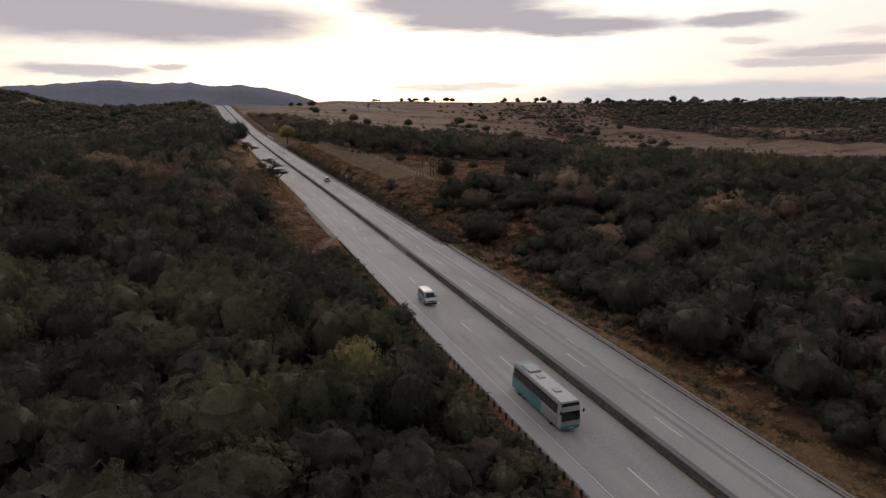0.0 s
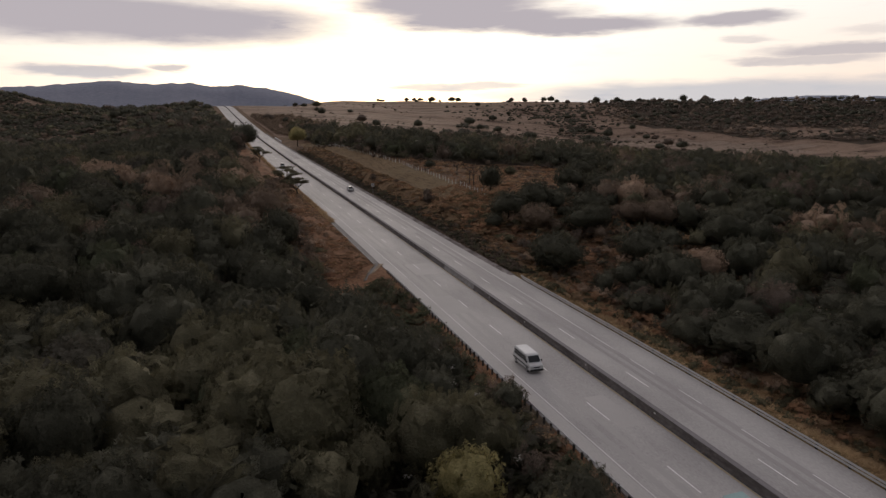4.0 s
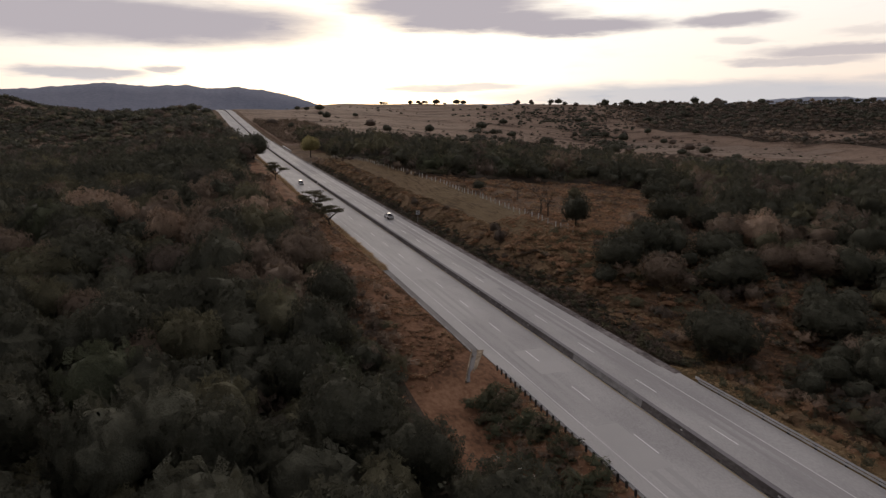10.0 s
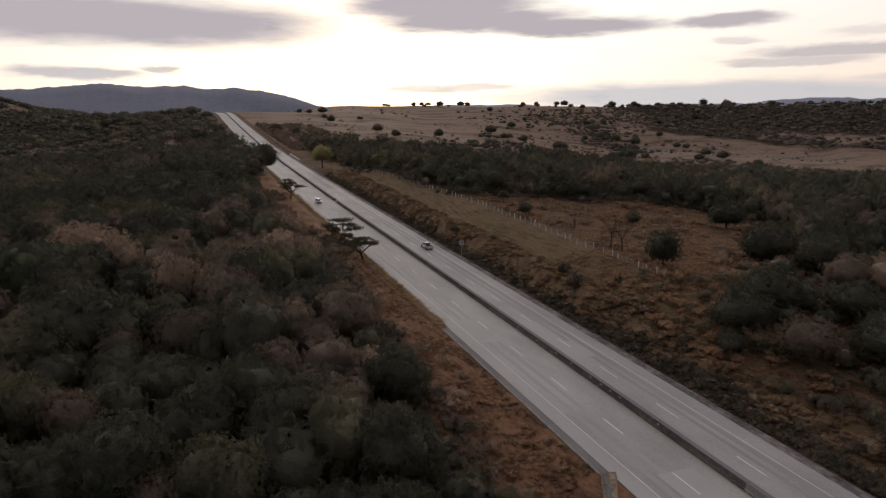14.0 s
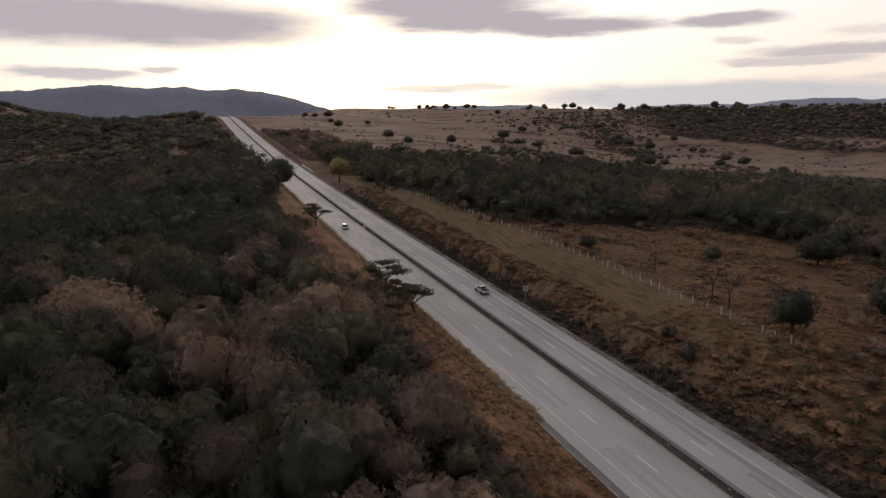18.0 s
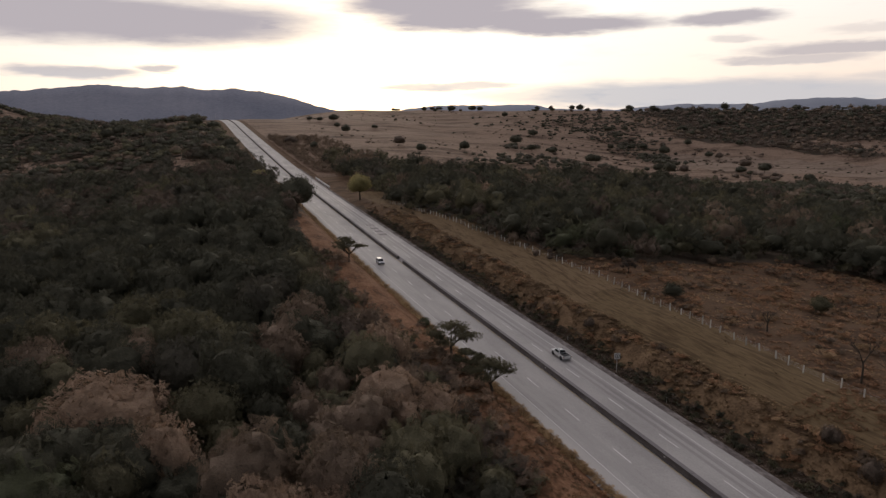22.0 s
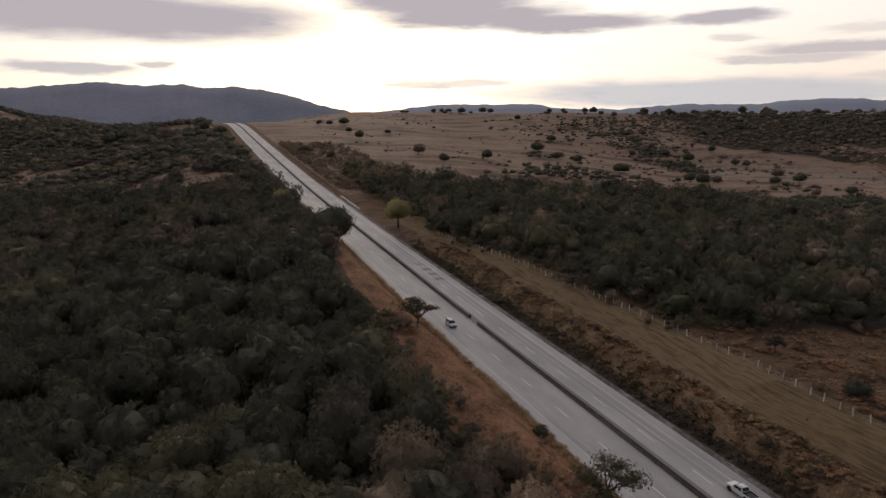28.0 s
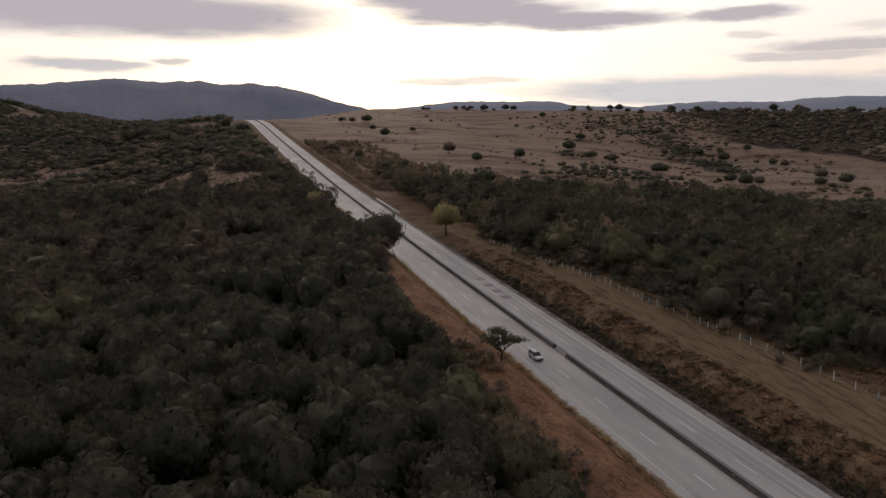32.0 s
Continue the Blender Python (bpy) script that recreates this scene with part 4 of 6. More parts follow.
def plant_near(near):
    """The trees that stand closest to the way, each a thing with trunk and crown."""
    labels = {"dark": "dense dark green oak tree in the wood", "olive": "olive-green scrub tree in the wood", "brown": "dry brown thorn tree in the wood", "pink": "pale leafless tree with fine pinkish twigs", "scrub": "greyish thorn scrub tree in the wood",
              "lush": "fresh green bushy tree below the road bank", "moss": "grey-green oak tree in the wood", "yellow": "yellow-green leafy bush beside the road"}
    protos, count = {}, {}
    for x, y, r, kind in near:
        n = count[kind] = count.get(kind, -1) + 1
        m = pose(x, y, float(ground_z(x, y)), 0, 0, (n * 137.5) % 360) @ Matrix.Diagonal((r / 3.5, r / 3.5, r / 3.5 * (0.92 + 0.05 * (n % 5)) * (0.74 if x > 15 else 1.0) * min(1.0, (4.4 / r) ** 0.8), 1))
        key = (kind, n % 3)
        if key not in protos:
            protos[key] = tree_kind("tree" if kind != "yellow" else "bush", 300 + 7 * len(protos), kind, 7.4, 3.5, 1250, 0.44, labels[kind], "tree" if kind != "yellow" else "bush", stem=0.04)
            tagged(protos[key], group="trees of the roadside wood")
            protos[key].matrix_basis = m
        else:
            was = protos[key].scale
            copy_thing(protos[key], m @ Matrix.Diagonal((1 / was[0], 1 / was[1], 1 / was[2], 1)))


NEAR_TREES = plant_woods()
plant_near(NEAR_TREES)
# ---- single trees ----


def at_road(d, y, up=0.0, turn=0.0):
    """A pose at an offset from the road's line, on the ground."""
    x = float(road_x(y)) + d
    return pose(x, y, float(ground_z(x, y)) + up, 0, 0, turn)


def acacia(seed, height, radius, label, d, y, turn, tilt=0.0):
    """A flat-topped acacia: a short leaning trunk, rising forked limbs and thin, spread pads of fine leaves."""
    rng = np.random.RandomState(seed)
    root = tagged(new("tree"), label, "tree")
    limbs = [limb([(0, 0, -0.4), (0.12, 0.05, height * 0.22), (0.25, 0.1, height * 0.33)], [0.32, 0.24, 0.20], 8)]
    pads = []
    for k in range(7):
        a = 2 * math.pi * k / 7 + rng.uniform(-0.3, 0.3)
        out = radius * rng.uniform(0.50, 0.74)
        top = height * (0.98 - 0.46 * (out / radius) + rng.uniform(-0.12, 0.10))
        fork = (0.25 + 0.35 * out * math.cos(a), 0.1 + 0.35 * out * math.sin(a), height * rng.uniform(0.42, 0.50))
        tip = (0.25 + out * math.cos(a), 0.1 + out * math.sin(a), top - 0.2)
        limbs.append(limb([(0.25, 0.1, height * 0.31), fork, tip], [0.15, 0.10, 0.04], 6))
        pads.append((tip[0], tip[1], top, radius * rng.uniform(0.30, 0.42), height * rng.uniform(0.055, 0.09)))
        for _ in range(2):
            b = a + rng.uniform(-0.7, 0.7)
            o2 = out * rng.uniform(0.55, 1.15)
            q = (0.25 + o2 * math.cos(b), 0.1 + o2 * math.sin(b), top + rng.uniform(-0.9, 0.3))
            limbs.append(limb([fork, ((fork[0] + q[0]) / 2, (fork[1] + q[1]) / 2, (fork[2] + q[2]) / 2 + 0.2), (q[0], q[1], q[2] - 0.1)], [0.07, 0.05, 0.02], 5))
            pads.append((q[0], q[1], q[2], radius * rng.uniform(0.20, 0.30), height * rng.uniform(0.045, 0.07)))
    for _ in range(3):
        pads.append((rng.uniform(-0.25, 0.25) * radius, rng.uniform(-0.25, 0.25) * radius, height * rng.uniform(0.88, 0.97), radius * 0.36, height * 0.08))
    v, f = leaf_cloud(seed + 1, pads, 2600, 0.42, 0.9, 0.9)
    child("trunk", np_mesh("trunk", *joined(*limbs), M_BARK, smooth=True), root)
    child("crown", np_mesh("crown", v, f, SPRAYS["olive"], None, True, crown_normals(v, pads)), root)
    root.matrix_basis = at_road(d, y, -0.05, turn) @ pose(0, 0, 0, 0, tilt, 0)


def single_trees():
    acacia(501, 7.6, 6.2, "flat-topped acacia tree on the red verge", -13.6, 388, 20)
    acacia(502, 7.6, 6.4, "spreading acacia tree at the road's edge", -12.6, 306, 80)
    acacia(503, 6.2, 6.0, "leaning acacia tree over the road's edge", -10.4, 291, 150, 6)
    acacia(504, 4.6, 3.8, "small acacia tree on the verge", -12.2, 298.5, 250)
    specs = [
        ("tree", 505, "dark", 13.0, 8.2, 1500, 0.72, "large dark round tree beside the road", "round", -14.0, 496, 0),
        ("tree", 506, "dark", 7.4, 4.6, 600, 0.67, "dark round tree at the end of the verge", "round", -20.0, 488, 40),
        ("tree", 507, "yellow", 12.8, 5.6, 1600, 0.6, "yellow-green broadleaf tree beside the road", "round", 23.4, 534, 0),
        ("tree", 508, "dark", 8.0, 3.6, 800, 0.5, "lone dark tree in the dry field", "round", 43.6, 239.5, 0),
        ("tree", 509, "scrub", 4.2, 2.6, 300, 0.54, "small dark thorn tree in the field", "umbrella", 52, 339, 0),
        ("bush", 510, "dark", 3.2, 2.4, 300, 0.51, "low dark bush by the fence", "round", 48.5, 316, 0),
        ("bush", 511, "scrub", 3.4, 1.4, 210, 0.45, "narrow dark shrub on the bank", "round", 23.4, 242, 0),
        ("bush", 512, "scrub", 2.2, 1.2, 156, 0.42, "small dark shrub on the bank's top", "round", 22.8, 312, 0),
        ("bush", 513, "scrub", 2.8, 1.5, 180, 0.45, "small dark shrub on the bank", "round", 26, 251, 0),
        ("tree", 514, "dark", 6.2, 3.6, 480, 0.58, "dark tree at the wood's edge", "round", 37, 470, 0),
        ("tree", 515, "dark", 6.6, 3.9, 480, 0.58, "dark tree at the wood's edge", "round", 33, 500, 0),
        ("tree", 516, "olive", 4.0, 2.4, 300, 0.51, "small olive tree in the dry field", "round", 78, 300, 0),
        ("bush", 520, "lush", 2.0, 1.6, 180, 0.45, "green bush at the pavement's edge", "round", -8.9, 333, 0),
    ]
    for name, seed, kind, h, r, n, size, label, shape, d, y, turn in specs:
        t = tree_kind(name, seed, kind, h, r, n, size, label, name, shape, 0.22 if kind in ("yellow",) else 0.0 if name == "bush" else 0.05, kind == "yellow" or h > 8)
        t.matrix_basis = at_road(d, y, -0.05, turn)


def bare_tree(seed, height, label, m):
    """A leafless tree: forked trunk with thin boughs."""
    rng = random.Random(seed)
    root = tagged(new("dead_tree"), label, "tree")

    def fork(p, way, length, r, depth, out):
        q = p + way * length
        out.append(limb([p, p + way * length * 0.5 + Vector((rng.uniform(-1, 1), rng.uniform(-1, 1), 0)) * length * 0.06, q], [r, r * 0.8, r * 0.6], 5))
        if depth:
            for _ in range(3 if depth > 1 else 4):
                w = (way + Vector((rng.uniform(-0.8, 0.8), rng.uniform(-0.8, 0.8), rng.uniform(-0.1, 0.5)))).normalized()
                fork(q, w, length * rng.uniform(0.5, 0.75), r * 0.55, depth - 1, out)

    stem, boughs = [], []
    stem.append(limb([(0, 0, -0.3), (0.1, 0, height * 0.3), (0.05, 0.1, height * 0.45)], [0.2, 0.16, 0.13], 6))
    for k in range(4):
        a = 2 * math.pi * k / 4 + rng.uniform(-0.4, 0.4)
        fork(Vector((0.05, 0.1, height * 0.4)), Vector((0.5 * math.cos(a), 0.5 * math.sin(a), 0.8)).normalized(), height * 0.25, 0.10, 3, boughs)
    child("trunk", np_mesh("trunk", *joined(*stem), M_BARK, smooth=True), root)
    child("boughs", np_mesh("boughs", *joined(*boughs), M_BARK, smooth=True), root)
    root.matrix_basis = m


single_trees()
bare_tree(601, 8.6, "bare grey dead tree by the fence", at_road(45, 262))
bare_tree(602, 7.8, "bare forked dead tree by the fence", at_road(44.2, 256, 0, 70))
bare_tree(603, 4.5, "thin leafless tree in the field", at_road(50, 288, 0, 160))


def plateau_trees():
    """Scattered trees of the plateau and along its skyline."""
    rng = random.Random(77)
    protos = []
    for k in range(4):
        t = tree_kind("tree", 620 + k, "dark" if k < 3 else "scrub", 6.6, 4.6, 260, 0.7, "dark round tree on the dry plateau", "tree", "round", 0.08, k != 2)
        protos.append(tagged(t, group="trees of the plateau"))
    spots = []
    for px, py, s in ((215, 873, 1.25), (148, 815, 1.1), (358, 846, 1.5), (449, 812, 1.3), (520, 805, 1.4), (522, 713, 1.3), (295, 926, 1.2), (146, 882, 1.5), (153, 1245, 1.7), (131, 1238, 1.1), (118, 1250, 1.1), (37, 881, 1.6), (51, 835, 0.9), (185, 1128, 1.0), (310, 905, 1.2), (330, 930, 0.9)):
        spots.append((px + float(road_x(py)), py, s))
    while len(spots) < 62:
        az, dist = radians(rng.uniform(5, 34)), rng.uniform(900, 1640)
        if rng.random() < 0.55:
            az, dist = radians(rng.gauss(29, 4)), rng.uniform(850, 1500)
        x, y = dist * math.sin(az), dist * math.cos(az)
        if x - float(road_x(min(y, 1490))) < 40 or float(forest_right(np.array([x]), np.array([y]))[0]) > 0:
            continue
        spots.append((x, y, rng.choice((0.5, 0.7, 0.9, 1.2, 1.5)) * rng.uniform(0.8, 1.2)))
    for k in range(92):
        u = rng.random()
        az = radians(rng.uniform(12.5, 19.5) if u < 0.16 else rng.uniform(21, 27) if u < 0.32 else rng.uniform(29, 53))
        dist = rng.uniform(1640, 1700)
        spots.append((dist * math.sin(az), dist * math.cos(az), rng.choice((0.5, 0.7, 0.9, 1.1, 1.3, 1.8)) * rng.uniform(0.8, 1.2)))
    for k in range(12):
        az = radians(rng.uniform(-11, 1))
        dist = rng.uniform(1090, 1180)
        if -16 < dist * math.sin(az) - float(road_x(dist * math.cos(az))) < 28:
            continue
        spots.append((dist * math.sin(az), dist * math.cos(az), rng.uniform(1.0, 1.8)))
    for i, (x, y, s) in enumerate(spots):
        m = pose(x, y, float(ground_z(x, y)) - 0.3, 0, 0, rng.uniform(0, 360)) @ Matrix.Diagonal((s, s, s * rng.uniform(0.8, 1.15), 1))
        p = protos[i % 4]
        if i < 4:
            p.matrix_basis = m
        else:
            copy_thing(p, m @ Matrix.Diagonal((1 / p.scale[0], 1 / p.scale[1], 1 / p.scale[2], 1)))


plateau_trees()


def low_plants():
    """Grass tufts and scrub of the verges, the bank and the fields, in bulk."""
    rng = np.random.RandomState(5)

    def tuft(n, tall, wide, seed):
        r = np.random.RandomState(seed)
        vs = []
        for k in range(n):
            a = 2 * math.pi * (k + r.uniform(-0.3, 0.3)) / n
            foot = np.array([math.cos(a), math.sin(a), 0]) * wide * 0.35 * r.rand()
            tip = foot + np.array([math.cos(a) * wide * r.uniform(0.5, 1.0), math.sin(a) * wide * r.uniform(0.5, 1.0), tall * r.uniform(0.6, 1.15)])
            w = np.array([-math.sin(a), math.cos(a), 0]) * wide * r.uniform(0.3, 0.5)
            vs += [foot + w, foot - w, tip - w * 0.6, tip + w * 0.6]
        v = np.array(vs) - np.array([0, 0, 0.05])
        up = v * np.array([0.35, 0.35, 0]) + np.array([0, 0, 1.0])
        return v, np.arange(n * 4).reshape(-1, 4), up / np.linalg.norm(up, axis=1, keepdims=True)

    tufts = [tuft(5, 0.42, 0.95, 900 + k) for k in range(2)]
    lump = template(940, 2, 20, 0.45, 3, 5, 0.8, 1)

    def lay(label, d0, d1, y0, y1, n, mat, size, form, seed, keep=None):
        r = np.random.RandomState(seed)
        y = r.uniform(y0, y1, n)
        x = road_x(y) + r.uniform(d0, d1, n)
        if keep is not None:
            ok = keep(x, y)
            x, y = x[ok], y[ok]
        scatter_stuff("grass" if form != "lump" else "scrub", label, lump if form == "lump" else tufts[seed % 2], mat, np.stack([x, y, r.uniform(size * 0.55, size * 1.4, len(x))], -1), seed, -0.03)

    outside_l = lambda x, y: (forest_left(x, y) < 1.5) & (waves(x, y, 2.5, 41) > -0.3)
    lay("reddish dry grass tufts on the verge", -26, -8.3, 176, 500, 5250, "rust", 0.22, "tuft", 701, outside_l)
    lay("brownish green grass tufts on the verge", -22, -8.4, 178, 310, 4100, "tan", 0.4, "tuft", 719, outside_l)
    lay("pale dry grass along the pavement's edge", -8.4, -6.95, 236, 620, 3000, "straw", 0.75, "tuft", 702)
    lay("brown grass below the guardrail", -15, -7.6, 30, 164, 2250, "brown", 0.3, "tuft", 703)
    lay("straw-coloured grass below the guardrail", -13, -7.6, 30, 166, 2250, "straw", 0.3, "tuft", 704)
    lay("olive grass beside the guardrail", 17.6, 25, 30, 166, 3450, "straw", 0.35, "tuft", 705)
    lay("tall straw-coloured grass below the road", 22, 31, 30, 172, 3900, "straw", 0.8, "tuft", 706)
    lay("tall dry grass on the bank", 20, 28.5, 180, 480, 6750, "tan", 0.5, "tuft", 707, lambda x, y: waves(x, y, 4, 43) > -0.1)
    lay("pale dry grass along the top of the bank", 24.5, 28.5, 195, 480, 2600, "straw", 0.36, "tuft", 718, lambda x, y: waves(x, y, 4, 52) > 0.1)
    lay("dark weeds at the foot of the bank", 17.8, 20.2, 172, 500, 3000, "scrub", 0.55, "tuft", 708)
    lay("brown weeds on the bank", 20, 27.5, 180, 480, 3350, "tan", 0.3, "tuft", 709)
    field = lambda x, y: (forest_right(x, y) < 0) & (waves(x, y, 5, 44) > -0.35)
    lay("pale grass tufts of the field", 42, 128, 215, 366, 4500, "straw", 0.50, "tuft", 717, lambda x, y: (forest_right(x, y) < 0) & (waves(x, y, 4, 51) > 0.15))
    lay("rusty grass tufts of the field", 42, 128, 205, 366, 6000, "rust", 0.70, "tuft", 710, field)
    lay("brown weeds of the field", 42, 128, 215, 370, 900, "brown", 0.5, "lump", 711, lambda x, y: (forest_right(x, y) < 0) & (waves(x, y, 7, 45) > 0.1))
    lay("yellowish mown grass between bank and fence", 28, 42, 200, 540, 3000, "tan", 0.24, "tuft", 712)
    lay("orange tall grass at the wood's edge", 24, 75, 160, 262, 8250, "rust", 0.55, "tuft", 713, lambda x, y: waves(x, y, 5, 46) > -0.5)
    lay("dry undergrowth of the east wood", 24, 120, 40, 250, 900, "brown", 0.7, "lump", 714, lambda x, y: forest_right(x, y) > -2)
    lay("straw grass in gaps of the east wood", 24, 120, 40, 240, 3000, "tan", 0.6, "tuft", 715, lambda x, y: forest_right(x, y) > -2)
    # low green shrubs between the guardrail and the wood
    for k, (kind, n) in enumerate((("lush", 420), ("olive", 300), ("brown", 200))):
        y = rng.uniform(30, 166, n)
        d = -8.3 - 6.5 * rng.rand(n) ** 0.8
        scatter_stuff("undergrowth", "low " + ("fresh green", "olive", "dry brown")[k] + " shrubs below the guardrail", TEMPLATE_LOW[k % 2], kind, np.stack([road_x(y) + d, y, rng.uniform(0.35, 1.1, n)], -1), 730 + k)
    blossom = leaf_cloud(947, [(0, 0, 0.5, 0.55, 0.45), (0.4, 0.2, 0.8, 0.4, 0.4), (-0.3, 0.3, 0.7, 0.4, 0.35)], 16, 0.34)
    n = 26
    y = rng.uniform(62, 150, n)
    d = -13 - 30 * rng.rand(n) ** 1.6
    scatter_stuff("blossoms", "pale seed heads on shrubs below the guardrail", (*blossom, np.tile([0.0, -0.2, 0.98], (len(blossom[0]), 1))), "pale", np.stack([road_x(y) + d, y, rng.uniform(0.4, 0.9, n)], -1), 738, 3.6)
    n = 420
    y = rng.uniform(60, 172, n)
    d = 19.5 + 11 * rng.rand(n)
    scatter_stuff("undergrowth", "low olive shrubs on the fill beside the road", TEMPLATE_LOW[1], "olive", np.stack([road_x(y) + d, y, rng.uniform(0.25, 0.8, n)], -1)[waves(road_x(y) + d, y, 6, 62) > -0.1], 734)
    n = 1500
    y = 165 + 330 * rng.rand(n) ** 1.5
    d = 18.2 + np.interp(y, [165, 200, 260, 400, 500], [5.5, 4.4, 3.2, 3.0, 2.6]) * rng.rand(n) ** 1.3
    for k, kind in enumerate(("scrub", "dark", "olive")):
        scatter_stuff("undergrowth", "low " + ("thorny", "dark green", "olive")[k] + " brush on the lower bank", TEMPLATE_LOW[k % 2], kind, np.stack([road_x(y) + d, y, rng.uniform(0.2, 0.7, n)], -1)[k::3], 740 + k)
    # rounded clumps of tall grass on the bank, along its crest and over the field
    n = 1500
    y = 172 + 370 * rng.rand(n) ** 1.3
    d = 19.8 + 7.6 * rng.rand(n) ** 0.85
    keep = (waves(road_x(y) + d, y, 5, 71) > -0.1) & (rng.rand(n) > step(420, 545, y))
    for k, kind in enumerate(("hay", "russet", "hay", "brown")):
        scatter_stuff("tall_grass", ("tan", "rusty", "yellowish", "dry brown")[k] + " clumps of tall grass on the bank", TEMPLATE_LOW[k % 2], kind, np.stack([road_x(y) + d, y, rng.uniform(0.35, 1.05, n)], -1)[keep][k::4], 780 + k, squash=(0.5, 0.9))
    n = 330
    y = 200 + 280 * rng.rand(n) ** 1.2
    scatter_stuff("tall_grass", "pale straw clumps along the bank's crest", TEMPLATE_LOW[0], "hay", np.stack([road_x(y) + 27.4 + rng.randn(n) * 0.5, y, rng.uniform(0.25, 0.6, n)], -1), 788, squash=(0.5, 0.9))
    n = 3000
    y = 180 + 190 * rng.rand(n) ** 1.1
    x = road_x(y) + rng.uniform(26, 128, n)
    d = x - road_x(y)
    keep = (forest_right(x, y) < 2) & (waves(x, y, 8, 72) + 0.6 * waves(x, y, 3.5, 73) > 0.0) & ((d > 43.5) | (y + waves(x, y, 6, 39) * 16 < 192 + 0.9 * (d - 28)))
    for k, kind in enumerate(("russet", "hay", "russet", "brown")):
        scatter_stuff("tall_grass", ("rusty", "tan", "reddish", "dry brown")[k] + " clumps of tall grass over the field", TEMPLATE_LOW[k % 2], kind, np.stack([x, y, rng.uniform(0.4, 1.5, n)], -1)[keep][k::4], 784 + k, squash=(0.4, 0.8))
    # grass clumps on the western verge and between the trees of the east side
    n = 1100
    y = rng.uniform(168, 330, n)
    x = road_x(y) - 8.8 - 14 * rng.rand(n)
    keep = (forest_left(x, y) < 1) & (waves(x, y, 3, 74) > -0.1) & (np.hypot(x - road_x(y) + 10, (y - 175.5) * 0.6) > 3.4)
    for k, kind in enumerate(("russet", "russet", "hay")):
        scatter_stuff("tall_grass", ("reddish", "rusty", "tan")[k] + " clumps of grass on the red verge", TEMPLATE_LOW[k % 2], kind, np.stack([x, y, rng.uniform(0.2, 0.65, n)], -1)[keep][k::3], 790 + k, squash=(0.5, 0.9))
    n = 1700
    y = rng.uniform(70, 240, n)
    x = road_x(y) + 23 + 80 * rng.rand(n) ** 1.3
    keep = (waves(x, y, 10, 75) + 0.6 * waves(x, y, 4, 76) > -0.15) & ((forest_right(x, y) > -8) | (y > 165))
    for k, kind in enumerate(("russet", "olive", "hay", "russet")):
        scatter_stuff("tall_grass", ("rusty", "olive", "tan", "reddish")[k] + " clumps of tall grass below the road", TEMPLATE_LOW[k % 2], kind, np.stack([x, y, rng.uniform(0.5, 1.5, n)], -1)[keep][k::4], 794 + k, squash=(0.6, 1.1))
    # brush along the edge of the western wood
    n = 700
    y = rng.uniform(176, 400, n)
    x = road_x(y) - 18 - 12 * rng.rand(n)
    ok = np.abs(forest_left(x, y) + 0.5) < 3.5
    for k, kind in enumerate(("brown", "olive", "scrub")):
        scatter_stuff("undergrowth", ("dry brown", "olive", "greyish")[k] + " brush at the edge of the wood", TEMPLATE_LOW[k % 2], kind, np.stack([x, y, rng.uniform(0.5, 1.7, n)], -1)[ok][k::3], 750 + k)
    # brown brush round the acacias
    n = 80
    y = np.concatenate([rng.normal(296, 12, n), rng.normal(392, 5, n // 4), rng.uniform(180, 300, n)])
    d = np.concatenate([rng.normal(-16, 2.2, n), rng.normal(-17, 2.0, n // 4), rng.normal(-20, 2.0, n)])
    ok = (d < -10.2) & (d > -24)
    for k, kind in enumerate(("brown", "pink")):
        scatter_stuff("undergrowth", ("dry brown", "pale reddish")[k] + " brush on the verge below the acacias", TEMPLATE_LOW[k], kind, np.stack([road_x(y) + d, y, rng.uniform(0.4, 1.5, len(y))], -1)[ok][k::2], 760 + k)
    # brown scrub between the trees of the east side
    n = 1500
    y = rng.uniform(80, 262, n)
    x = road_x(y) + rng.uniform(25, 118, n)
    ok = (forest_right(x, y) > -6) & (waves(x, y, 10, 63) + 0.6 * waves(x, y, 4, 64) > -0.1)
    for k, kind in enumerate(("brown", "scrub", "pink", "olive")):
        scatter_stuff("undergrowth", ("dry brown", "greyish thorny", "pale reddish", "olive")[k] + " scrub between the trees", TEMPLATE_LOW[k % 2], kind, np.stack([x, y, rng.uniform(0.5, 2.1, n)], -1)[ok][k::4], 770 + k)
    # shrubs of the plateau
    n = 1900
    az, dist = np.radians(rng.uniform(5, 48, n)), rng.uniform(760, 1680, n)
    x, y = dist * np.sin(az), dist * np.cos(az)
    ok = (forest_right(x, y) < -4) & (x - road_x(np.minimum(y, 1480)) > 30) & (waves(x, y, 70, 47) + waves(x, y, 24, 48) * 0.7 > -0.25)
    size = 0.35 + 2.0 * rng.rand(n) ** 3
    for k, kind in enumerate(("scrub", "dark", "brown")):
        scatter_stuff("scrub", ("greyish", "dark", "dry brown")[k] + " low shrubs scattered over the plateau", TEMPLATE_FAR[k], kind, np.stack([x, y, size], -1)[ok][k::3], 720 + 7 * k)
    n = 700
    az, dist = np.radians(rng.normal(30, 4, n)), rng.uniform(780, 1450, n)
    x, y = dist * np.sin(az), dist * np.cos(az)
    ok = (forest_right(x, y) < -4) & (waves(x, y, 40, 49) + 0.5 * waves(x, y, 15, 50) > 0.15)
